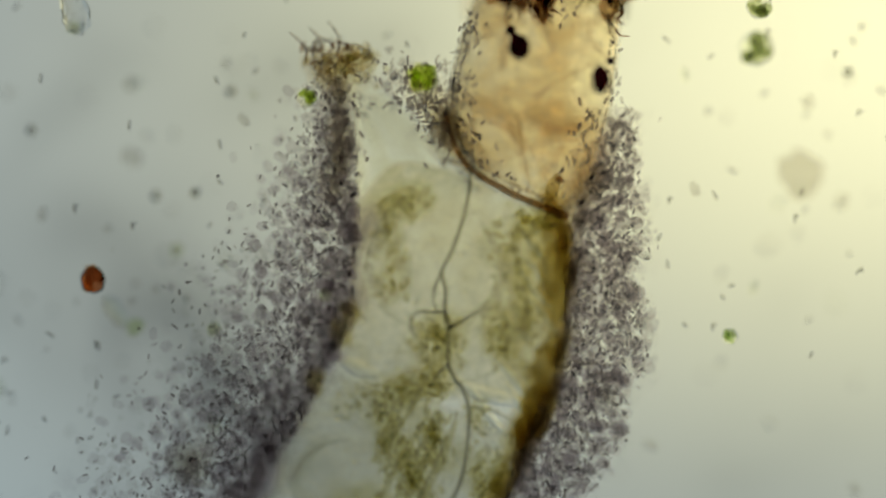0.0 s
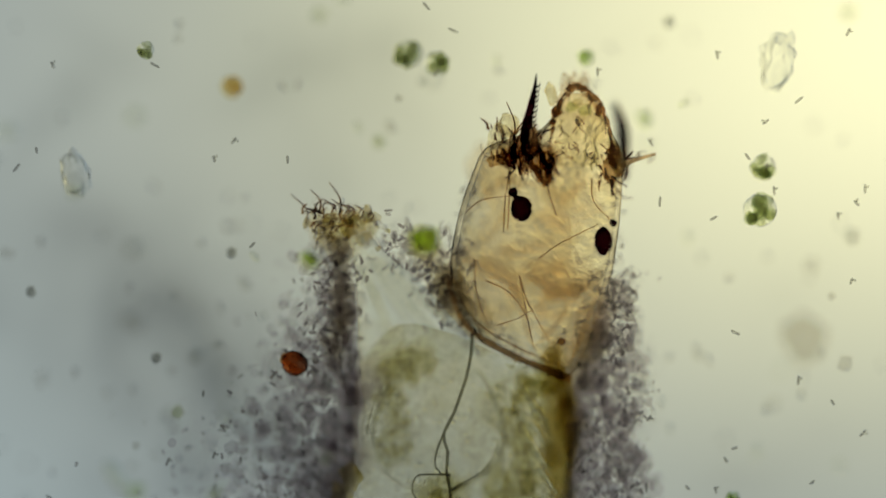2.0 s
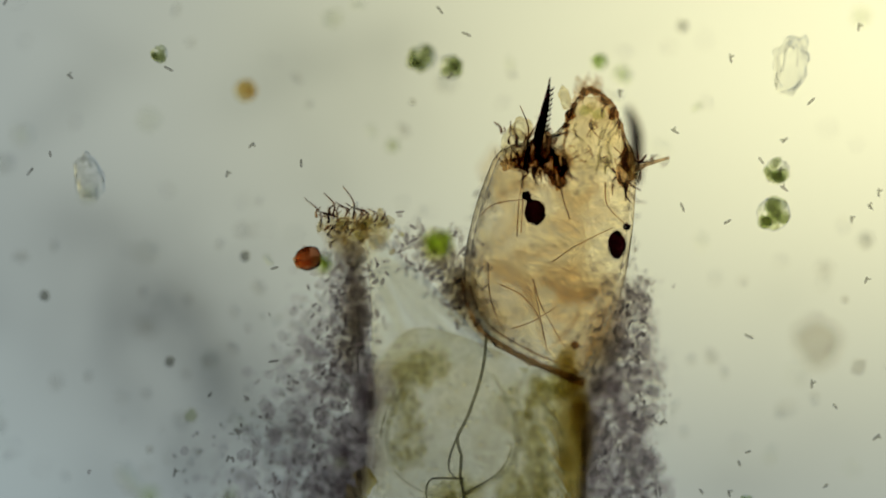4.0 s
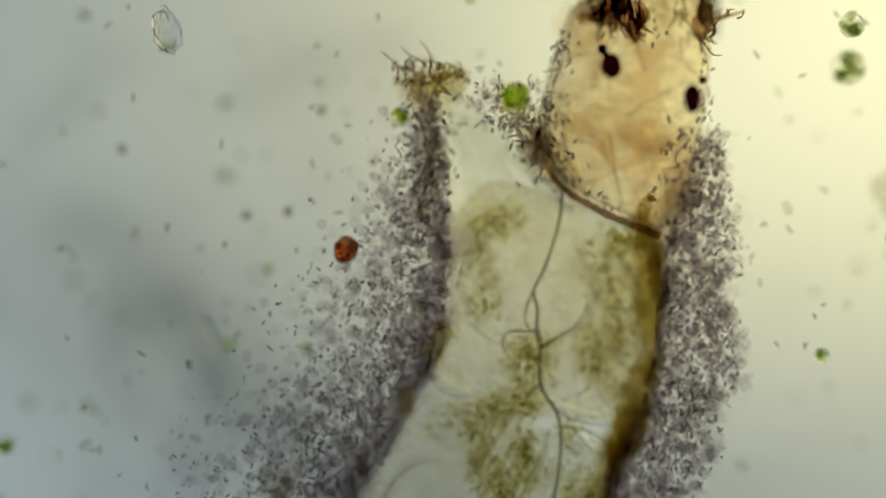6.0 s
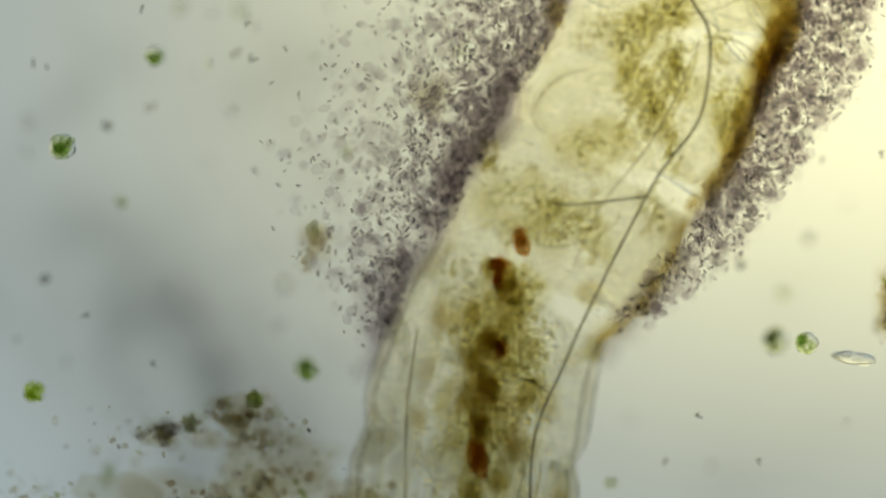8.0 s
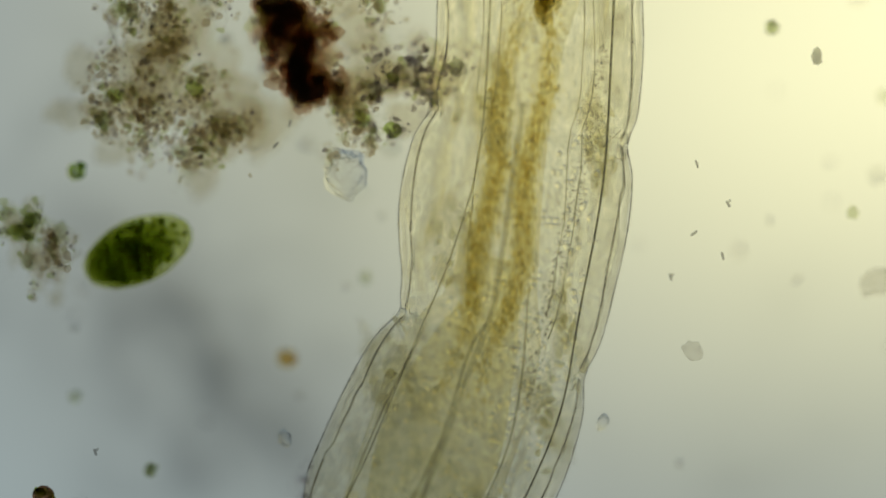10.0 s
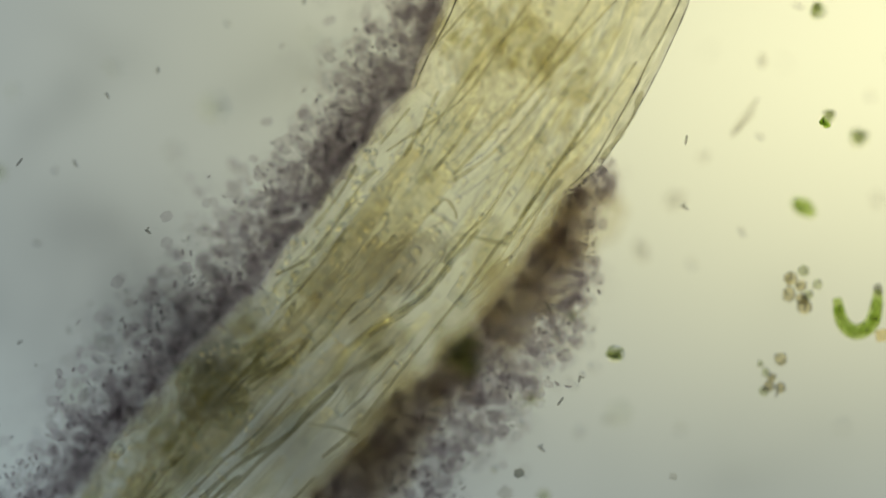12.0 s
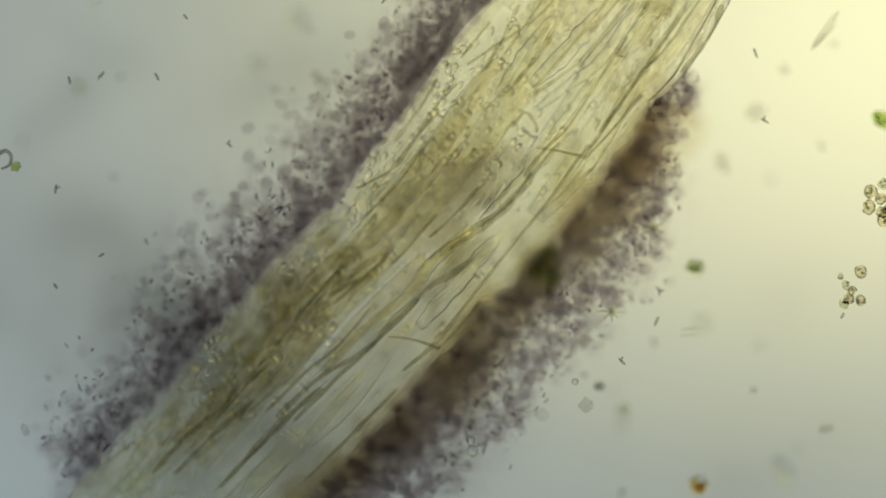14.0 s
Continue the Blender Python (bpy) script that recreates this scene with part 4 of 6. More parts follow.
    # dark streaks that fan out behind the first waist
    for run, r in (([(764, 996), (722, 1070), (674, 1156)], 0.006), ([(784, 1006), (752, 1090), (714, 1176)], 0.008), ([(812, 1016), (786, 1080), (749, 1156)], 0.007), ([(740, 985), (700, 1040), (660, 1090)], 0.005), ([(700, 1000), (690, 1030), (672, 1060)], 0.006)):
        pts = spline(run, 14)
        part("dark_streak", tube(bmesh.new(), [P(x, y, 0.205) for x, y in pts], [0.001 + r * math.sin(math.pi * (i + 1) / 17) for i in range(14)], 8, flat=0.5), STREAK, larva, "olive dark muscle streak")
    for y, a in ((900, -0.97), (1040, -1.0), (935, -0.98)):
        part("pigment_spot", oval(bmesh.new(), body_point(y, a), 0.018, 0.024, 0.01, 0.3, 0.9, y, 2, 12), PIGMENT, larva, "olive brown pigment spot")


HEAD_SECTIONS = ((850, 590, 990, 655), (808, 520, 1022, 635), (797, 470, 1052, 570), (800, 420, 1080, 480), (815, 350, 1095, 390),
                 (838, 285, 1101, 310), (858, 246, 1099, 258), (905, 228, 1092, 235), (958, 212, 1082, 216), (976, 192, 1072, 195), (990, 168, 1058, 170), (1006, 148, 1040, 150))


def build_head():
    rings = []
    sec = spline([(*s[:2], *s[2:]) for s in HEAD_SECTIONS], 28)
    for lx, ly, rx, ry in sec:
        a, b = P(lx, ly, MID + 0.01), P(rx, ry, MID + 0.01)
        mid, half = (a + b) / 2, (b - a) / 2
        h = min(half.length * 0.95, 0.135)
        rings.append([mid + half * math.cos(t) + Vector((0, 0, h * math.sin(t))) for t in (math.tau * k / 40 for k in range(40))])
    head = part("head_capsule", skin(bmesh.new(), rings), HEAD, larva, "tan translucent head capsule")
    rim = spline([(792, 470), (806, 525), (836, 570), (900, 610), (950, 632), (1010, 655)], 30)
    part("neck_rim", tube(bmesh.new(), [P(x, y, 0.21) for x, y in rim], [0.003 + 0.005 * i / 30 + 0.003 * noise.noise(Vector((i * 0.5, 3, 0))) for i in range(30)], 8), RIM, head, "dark brown neck rim")
    second = [P(x + 8, y - 14, 0.2) for x, y in rim[2:-3]]
    part("neck_rim", tube(bmesh.new(), second, [0.0012 + 0.002 * abs(noise.noise(Vector((i * 0.6, 5, 0)))) for i in range(len(second))], 6), HAIR, head, "thin inner rim line")
    for x, y, rx, ry, turn in ((922, 352, 19, 23, 0.1), (1070, 410, 16, 25, 0.0)):
        part("eyespot", oval(bmesh.new(), P(x, y, 0.18), rx / 1000, ry / 1000, 0.014, turn, 0.10, x, 4), EYE, head, "black eyespot")
    for x, y, r in ((907, 323, 9), (913, 333, 6), (1086, 378, 7)):
        part("eyespot", oval(bmesh.new(), P(x, y, 0.20), r / 1000, r / 1000, 0.008, 0, 0.2, x, 2), EYE, head, "small reddish eyespot")
    part("dark_spot", oval(bmesh.new(), P(994, 588, 0.2), 0.008, 0.007, 0.006, 0, 0.2, 3, 2), RIM, head, "small red brown spot")
    sheet = [[Vector((p.x, p.y, FOCUS + (p.z - MID) * 0.08)) for p in ring] for ring in rings[1:-1]]
    sheet = [[sum(ring, Vector()) / len(ring) * 0.06 + p * 0.94 for p in ring] for ring in sheet]
    part("head_tissue", skin(bmesh.new(), sheet, False), HEAD_SHEET, head, "finely grained pale tissue")
    # muscles seen through the capsule
    for run, r, z in (([(940, 462), (985, 492), (1035, 492), (1082, 462)], 0.022, 0.09), ([(935, 470), (990, 500), (1050, 490)], 0.012, 0.14), ([(782, 432), (830, 445), (880, 462), (915, 500), (940, 565)], 0.012, 0.12),
                      ([(790, 450), (815, 510), (850, 560)], 0.014, 0.10), ([(1082, 470), (1062, 540), (1025, 610), (1005, 645)], 0.024, 0.08), ([(1070, 520), (1040, 590), (1015, 640)], 0.014, 0.12),
                      ([(960, 300), (1000, 330), (1040, 300)], 0.010, 0.13), ([(850, 330), (900, 300), (950, 310)], 0.010, 0.12), ([(870, 420), (930, 425), (985, 405)], 0.010, 0.10)):
        pts = spline(run, 16)
        part("head_muscle", tube(bmesh.new(), [P(x, y, z) for x, y in pts], [r * (0.35 + 0.75 * math.sin(math.pi * i / 15)) * (1 + 0.3 * noise.noise(Vector((i * 0.4, x, 0)))) for i in range(16)], 8), HEAD_DARK, head, "brown muscle band")
    for x, y, rx, ry, turn in ((985, 480, 75, 42, 0.1), (875, 500, 45, 75, -0.1), (1005, 540, 48, 70, 0.4), (930, 420, 100, 70, 0.2), (1000, 330, 70, 60, 0.0), (880, 300, 40, 60, 0.4)):
        part("head_muscle", oval(bmesh.new(), P(x, y, 0.10), rx / 1000, ry / 1000, 0.03, turn, 0.5, x, 3), HEAD_IN, head)
    for run, r, z in (([(868, 470), (915, 500), (930, 560), (948, 610)], 0.005, 0.16), ([(925, 515), (980, 542), (1040, 532), (1076, 500)], 0.008, 0.13), ([(930, 450), (985, 455), (1050, 470)], 0.006, 0.12),
                      ([(850, 420), (880, 380), (900, 340)], 0.005, 0.14), ([(945, 600), (985, 560), (1010, 520)], 0.004, 0.16), ([(960, 300), (985, 340), (1040, 350)], 0.006, 0.12)):
        pts = spline(run, 16)
        part("head_muscle", tube(bmesh.new(), [P(x, y, z) for x, y in pts], [r * (0.4 + math.sin(math.pi * i / 15)) for i in range(16)], 8), HEAD_IN, head, "soft tan muscle edge")
    hairs = (((822, 360), (850, 337), (900, 330)), ((890, 395), (893, 340), (900, 290)), ((897, 390), (900, 340), (902, 285)), ((985, 365), (970, 320), (965, 270)),
             ((1048, 300), (1052, 340), (1085, 375)), ((955, 440), (990, 415), (1060, 380)), ((860, 480), (900, 500), (930, 540), (945, 600)), ((940, 580), (930, 530), (920, 480)),
             ((880, 560), (920, 545), (960, 520)), ((838, 440), (842, 500), (862, 560)), ((918, 470), (935, 520), (975, 590)))
    for run in hairs:
        pts = spline(run, 12)
        part("bristle", tube(bmesh.new(), [P(x, y, 0.19) for x, y in pts], 0.0014, 5, 0.6), HAIR, head, "fine brown bristle")
    # labrum
    lab = []
    for u in np.linspace(0, 1, 14):
        w = 56 * math.sqrt(max(0.02, 1 - (u * 0.97) ** 2.4))
        cx, cy = 1030 - 12 * u, 275 - 140 * u
        lab.append([P(cx + w * math.cos(t), cy, MID + 0.02 + 0.05 * math.sin(t) * (1 - 0.5 * u)) for t in (math.tau * k / 24 for k in range(24))])
    labrum = part("labrum", skin(bmesh.new(), lab), HEAD_IN, head, "pale yellowish labrum")
    for run, r in ((((972, 262), (978, 205), (992, 160), (1015, 132)), 0.0022), (((1015, 132), (1050, 150), (1072, 190), (1085, 240), (1082, 280)), 0.0030)):
        part("labrum_edge", tube(bmesh.new(), [P(x + 5 * noise.noise(Vector((i * 0.7, r * 900, 0))), y, 0.195) for i, (x, y) in enumerate(spline(run, 18))], [r * (0.35 + abs(noise.noise(Vector((i * 0.6, r * 500, 2)))) * 1.6) for i in range(18)], 6), RIM, labrum, "dark edge")
    cap = spline([(976, 200), (988, 172), (1003, 146), (1016, 138), (1032, 142), (1052, 162), (1070, 192)], 26)
    rough = random.Random(27)
    for k in range(26):
        x, y = cap[k]
        q = rough.uniform(4, 9)
        part("labrum_cap", oval(bmesh.new(), P(x + rough.uniform(-3, 3), y + rough.uniform(-2, 5), 0.2 + rough.uniform(-0.02, 0.02)), q / 1000, q / 1000 * rough.uniform(0.6, 1.0), 0.004, rough.uniform(0, 3), 0.9, k + 70, 2, 12), RIM if k % 2 else HEAD_DARK, labrum, "dark brown upper edge")
        if k % 2:
            part("labrum_cap", tube(bmesh.new(), [P(x, y, 0.2), P(x + rough.uniform(-9, 9), y + rough.uniform(-4, 14), 0.2), P(x + rough.uniform(-14, 14), y + rough.uniform(2, 24), 0.2)], rough.uniform(0.0014, 0.003), 5, 0.4), BRISTLE if k % 4 == 1 else RIM, labrum, "dark brown fold")
    for x, y, rx, ry in ((1012, 172, 12, 9), (1036, 178, 12, 9), (1022, 164, 10, 7)):
        part("labrum_scale", oval(bmesh.new(), P(x, y, 0.17), rx / 1000, ry / 1000, 0.006, 0.2, 0.6, x, 2, 12), FAT if x == 1022 else GREEN, labrum, "yellow green pad")
    zig = random.Random(15)
    for k in range(12):
        x, y = zig.uniform(995, 1062), zig.uniform(185, 255)
        run = spline([(x, y), (x + zig.uniform(-10, 10), y + 14), (x + zig.uniform(-14, 14), y + 30)], 7)
        part("labral_fold", tube(bmesh.new(), [P(px, py, 0.2) for px, py in run], 0.0020, 5), FIBRE, labrum, "thin dark fold")
    for k, (x, y, rx, ry) in enumerate(((1000, 250, 22, 26), (1030, 245, 26, 30), (1062, 245, 20, 28), (1012, 205, 20, 24), (1045, 200, 22, 26), (1020, 165, 18, 20), (1030, 275, 40, 16), (1048, 168, 14, 18))):
        part("labrum_scale", oval(bmesh.new(), P(x, y, (0.16, 0.2, 0.24)[k % 3]), rx / 1000, ry / 1000, 0.008, 0.2, 0.7, k, 2, 10), BAND if k % 2 else MOTTLE, labrum, "yellowish scale")
    crest = random.Random(5)
    for k in range(16):
        x = 990 + 3.4 * k
        y = 158 - 26 * math.sin(math.pi * (k + 3) / 22)
        part("labral_hair", tube(bmesh.new(), [P(x, y, 0.22), P(x + crest.uniform(-5, 5), y - 10, 0.225), P(x + crest.uniform(-9, 9), y - crest.uniform(16, 30), 0.22)], 0.0016, 5, 0.5), HAIR, labrum)
    for k in range(22):
        x, y = crest.uniform(985, 1075), crest.uniform(175, 265)
        part("labral_hair", tube(bmesh.new(), [P(x, y, 0.19), P(x + crest.uniform(-14, 14), y + crest.uniform(-12, 12), 0.19), P(x + crest.uniform(-16, 16), y + crest.uniform(-22, 22), 0.19)], 0.0014, 5, 0.6), HAIR, labrum)
    # mandibles
    m1 = spline([(926, 242), (928, 222), (934, 196), (941, 165), (946, 138), (949, 114)], 20)
    part("mandible", tube(bmesh.new(), [P(x, y, 0.20) for x, y in m1], [0.0065 + 0.0025 * math.sin(math.pi * i / 10) if i < 11 else 0.0068 * (20 - i) / 9 for i in range(20)], 8), EYE, head, "black spiny mandible")
    for run, r, z in (([(926, 242), (935, 265), (950, 285), (958, 305)], 0.008, 0.17), ([(963, 252), (970, 275), (974, 308)], 0.007, 0.14), ([(950, 235), (960, 262), (968, 290)], 0.005, 0.2), ([(915, 235), (905, 252), (888, 264)], 0.005, 0.2), ([(930, 232), (912, 262), (900, 275)], 0.006, 0.18)):
        pts = spline(run, 10)
        part("mandible_root", tube(bmesh.new(), [P(x, y, z) for x, y in pts], [r * (0.3 + 0.8 * math.sin(math.pi * (i + 1) / 12)) * (1 + 0.5 * noise.noise(Vector((i * 0.8, x, 0)))) for i in range(10)], 7), BRISTLE, head, "dark fibrous mandible root")
    for k in range(9):
        y = 140 + 9 * k
        part("mandible_tooth", tube(bmesh.new(), [P(945 - k, y, 0.20), P(953 - k * 1.0, y - 4, 0.2), P(956 - k * 1.0, y - 9, 0.2)], 0.0026, 5, 0.3), EYE, head)
    m2 = spline([(1108, 300), (1106, 250), (1104, 205), (1090, 162)], 14)
    part("mandible", tube(bmesh.new(), [P(x, y, 0.09) for x, y in m2], [0.012 * math.sin(math.pi * (i + 2) / 17) for i in range(14)], 8), EYE, head, "dark blurred mandible")
    for k, (x, y, rx, ry, z) in enumerate(((925, 252, 30, 18, 0.22), (945, 268, 26, 20, 0.16), (962, 285, 14, 26, 0.2), (900, 262, 24, 14, 0.15), (936, 225, 14, 24, 0.2), (972, 262, 16, 22, 0.25), (880, 268, 18, 10, 0.2), (1080, 285, 16, 26, 0.2), (1088, 262, 12, 22, 0.24))):
        part("mouth_plate", oval(bmesh.new(), P(x, y, z), rx / 1000, ry / 1000, 0.008, 0.15, 0.9, k + 40, 2, 12), MOUTH, head, "brown mouth plate")
    # bristle tufts at the mouth: base line, count, heading and length
    for x0, y0, x1, y1, n, head_to, l0, l1 in ((868, 268, 985, 262, 34, -1.7, 14, 44), (890, 262, 978, 285, 26, 1.3, 14, 44), (900, 255, 950, 262, 30, -1.35, 30, 80), (945, 240, 985, 280, 18, 1.5, 14, 46),
                                               (1066, 262, 1100, 300, 16, -1.0, 10, 30), (1068, 280, 1096, 318, 16, 1.4, 10, 34), (1104, 272, 1140, 262, 6, -0.4, 8, 20), (868, 210, 905, 240, 10, -1.8, 8, 26)):
        for k in range(n):
            u = crest.random()
            x, y = x0 + (x1 - x0) * u + crest.gauss(0, 5), y0 + (y1 - y0) * u + crest.gauss(0, 7)
            a = head_to + crest.gauss(0, 0.38)
            bend, ln = crest.uniform(-0.5, 0.5), crest.uniform(l0, l1)
            run = spline([(x, y), (x + 0.5 * ln * math.cos(a), y + 0.5 * ln * math.sin(a)), (x + ln * math.cos(a + bend), y + ln * math.sin(a + bend))], 7)
            part("mouth_bristle", tube(bmesh.new(), [P(px, py, 0.17 + 0.06 * u) for px, py in run], crest.uniform(0.0014, 0.0034), 5, 0.35), BRISTLE, head)
    ant = spline([(1100, 275), (1125, 266), (1160, 256)], 8)
    part("antenna", tube(bmesh.new(), [P(x, y, 0.2) for x, y in ant], 0.005, 6, 0.5), HAIR, head, "short pale antenna")
    for x, y, rx, ry in ((885, 235, 26, 30), (900, 205, 20, 22), (1090, 262, 14, 34), (975, 150, 10, 22)):
        part("palp", oval(bmesh.new(), P(x, y, 0.2), rx / 1000, ry / 1000, 0.02, 0.2, 0.35, x, 2), TUFT, head, "yellowish palp")


def build_proleg():
    rings = []
    for lx, ly, rx, ry in spline([(600, 385, 655, 395), (622, 425, 672, 420), (632, 500, 740, 480), (634, 580, 800, 545), (640, 660, 850, 610)], 20):
        a, b = P(lx, ly, MID + 0.01), P(rx, ry, MID + 0.01)
        mid, half = (a + b) / 2, (b - a) / 2
        rings.append([mid + half * math.cos(t) + Vector((0, 0, min(0.11, half.length) * math.sin(t))) for t in (math.tau * k / 28 for k in range(28))])
    leg = part("front_proleg", skin(bmesh.new(), rings, False), LEG, larva, "clear whitish front proleg")
    for k, (x0, y0, x1, y1) in enumerate(((650, 440, 720, 560), (662, 438, 745, 570), (672, 436, 770, 575), (640, 450, 690, 590), (684, 440, 800, 560))):
        part("leg_muscle", tube(bmesh.new(), [P(x0 + (x1 - x0) * u, y0 + (y1 - y0) * u + 6 * math.sin(u * 5 + k), 0.11) for u in np.linspace(0, 1, 10)], 0.005, 6), LEG, leg)
    for k, (x0, y0, x1, y1) in enumerate(((645, 430, 770, 575), (655, 424, 800, 570), (636, 450, 700, 590))):
        part("leg_muscle", tube(bmesh.new(), [P(x0 + (x1 - x0) * u, y0 + (y1 - y0) * u + 5 * math.sin(u * 4 + k), FOCUS - 0.03) for u in np.linspace(0, 1, 12)], [0.002 + 0.008 * math.sin(math.pi * i / 11) for i in range(12)], 8, flat=0.6), BAND, leg, "clear leg muscle")
    for k, (x, y, rx, ry) in enumerate(((560, 375, 30, 26), (595, 388, 40, 30), (640, 382, 34, 22), (570, 405, 24, 26), (600, 415, 26, 26), (620, 368, 36, 18), (585, 372, 22, 20), (648, 400, 20, 18))):
        part("proleg_pad", oval(bmesh.new(), P(x, y, (0.09, 0.12, 0.28)[k % 3]), rx / 1400, ry / 1400, 0.014, 0.2, 0.9, k, 2, 12), TUFT, leg, "brownish proleg pad")
    hooks = random.Random(3)
    for k in range(70):
        x, y = 612 + hooks.gauss(0, 30), 382 + hooks.gauss(0, 17)
        q = hooks.uniform(0.003, 0.009)
        part("tip_scale", oval(bmesh.new(), P(x, y, hooks.choice((0.17, 0.19, 0.2, 0.22))), q, q * hooks.uniform(0.7, 1.6), 0.003, hooks.uniform(0, 3), 0.8, k, 1, 14), (TUFT, FAT, MUSCLE)[k % 3], leg, "yellowish crumbly scale")
    for k in range(26):
        x, y = 580 + hooks.gauss(0, 22), 385 + hooks.gauss(0, 18)
        a = hooks.gauss(-1.4, 0.7)
        ln = hooks.uniform(10, 26)
        part("claw", tube(bmesh.new(), [P(x, y, 0.2), P(x + ln * 0.5 * math.cos(a), y + ln * 0.5 * math.sin(a), 0.2), P(x + ln * math.cos(a + 0.5), y + ln * math.sin(a + 0.5), 0.2)], hooks.uniform(0.0014, 0.003), 5, 0.4), (BRISTLE, RIM, HAIR)[k % 3], leg)
    for k in range(18):
        x = 545 + 6.4 * k + hooks.uniform(-6, 6)
        y = 372 - 16 * math.sin(math.pi * k / 18) + hooks.uniform(-5, 10)
        ln = (hooks.uniform(36, 60) if k % 4 == 0 else hooks.uniform(10, 26)) if k < 10 else hooks.uniform(10, 26)
        lean = (k - 9) / 9 * 14 + hooks.uniform(-8, 8)
        pts = spline([(x, y), (x + lean * 0.2 + 4, y - ln * 0.5), (x + lean - 8, y - ln)], 8)
        part("claw", tube(bmesh.new(), [P(px, py, 0.2 + hooks.uniform(-0.01, 0.01)) for px, py in pts], 0.0021, 5, 0.4), BRISTLE, leg)


build_trunk()
build_gut()
build_tracheae()
build_inner_strands()
build_head()
build_proleg()


# ---- the swarm of bacteria round the larva ----
def rod_mesh(name, centres, lengths, widths, dirs):
    """Many small rods, tapered at both ends, in one mesh."""
    verts, faces = [], []
    for c, ln, w, d in zip(centres, lengths, widths, dirs):
        d = Vector(d).normalized()
        s = d.cross(Vector((0.1, 0.2, 1))).normalized()
        u = s.cross(d)
        b = len(verts)
        verts.append(c - d * ln * 0.5)
        for q in (-0.3, 0.3):
            for a in (0.0, 1.5708, 3.1416, 4.7124):
                verts.append(c + d * (ln * q) + s * (w * math.cos(a)) + u * (w * math.sin(a)))
        verts.append(c + d * ln * 0.5)
        for k in range(4):
            n = (k + 1) % 4
            faces += [(b, b + 1 + n, b + 1 + k), (b + 1 + k, b + 1 + n, b + 5 + n, b + 5 + k), (b + 9, b + 5 + k, b + 5 + n)]
    me = bpy.data.meshes.new(name)
    me.from_pydata([tuple(v) for v in verts], [], faces)
    me.update()
    return me


def swarm_patch(y0, y1, side, reach0, reach1, count, seed, veil):
    """One patch of the swarm round the rear: along the body from y0 to y1, out from its flank as far as reach (plan units)."""
    r = random.Random(seed)
    centres, lengths, widths, dirs = [], [], [], []
    base = body_point((y0 + y1) / 2, side)
    while len(centres) < count:
        y = r.uniform(y0, y1) + r.gauss(0, 12)
        reach = reach0 + (reach1 - reach0) * (y - y0) / (y1 - y0)
        ragged = 1.0 + 0.25 * noise.noise(Vector((y * 0.009, side * 3, 0.5)))
        if side > 0:
            out = r.random() ** 1.25 * reach * (1 + 0.8 * (ragged - 1) + r.gauss(0, 0.14))
        else:
            out = abs(r.gauss(0, 0.5)) * reach * ragged
        x, w, tx, ty = (float(np.interp(y, AXIS[:, 1], col)) for col in (AXIS[:, 0], AXIS[:, 2], EASY[:, 0], EASY[:, 1]))
        ln = math.hypot(tx, ty)
        a = side * (w * pinch(y) * (0.94 if r.random() < 0.2 else 0.985) + out)
        z = min(max(r.gauss(FOCUS, 0.03), 0.01), 0.42) if r.random() < 0.22 else r.uniform(0.01, 0.42)
        centres.append(P(x + ty / ln * a, y - tx / ln * a, z) - base)
        lengths.append(r.uniform(0.015, 0.030) if veil else r.uniform(0.007, 0.015))
        widths.append(r.uniform(0.006, 0.012) if veil else r.uniform(0.0017, 0.0031))
        t = r.gauss(1.4, 0.9)
        dirs.append((math.cos(t), math.sin(t), r.uniform(-0.5, 0.5)))
    ob = new("bacteria_swarm", rod_mesh("bacteria_swarm", centres, lengths, widths, dirs))
    ob.data.materials.append(SWARM_SOFT if veil else REAR_ROD)
    ob.location = base
    return tagged(ob, "soft grey veil of round bacteria beside the larva" if veil else "dense grey cloud of tiny rod bacteria beside the larva", "bacteria", "swarm round the larva", "stuff")


SWARM = []
LEFT_EDGE = np.array(((420, 600), (470, 614), (560, 627), (700, 629), (850, 618), (905, 590), (940, 562), (1010, 535), (1045, 520), (1100, 468), (1180, 432), (1290, 372), (1410, 292), (1500, 268)), float)
RIGHT_EDGE = np.array(((480, 1088), (570, 1060), (640, 1030), (700, 1016), (850, 1010), (950, 986), (1060, 940), (1110, 915), (1210, 868), (1340, 800), (1490, 670)), float)
LEFT_REACH = np.array(((430, 60), (500, 90), (680, 170), (840, 215), (940, 235), (1090, 215), (1190, 195), (1290, 160), (1400, 110), (1500, 60)), float)
RIGHT_REACH = np.array(((480, 36), (570, 75), (640, 112), (750, 138), (900, 150), (1050, 150), (1200, 125), (1350, 100), (1490, 60)), float)


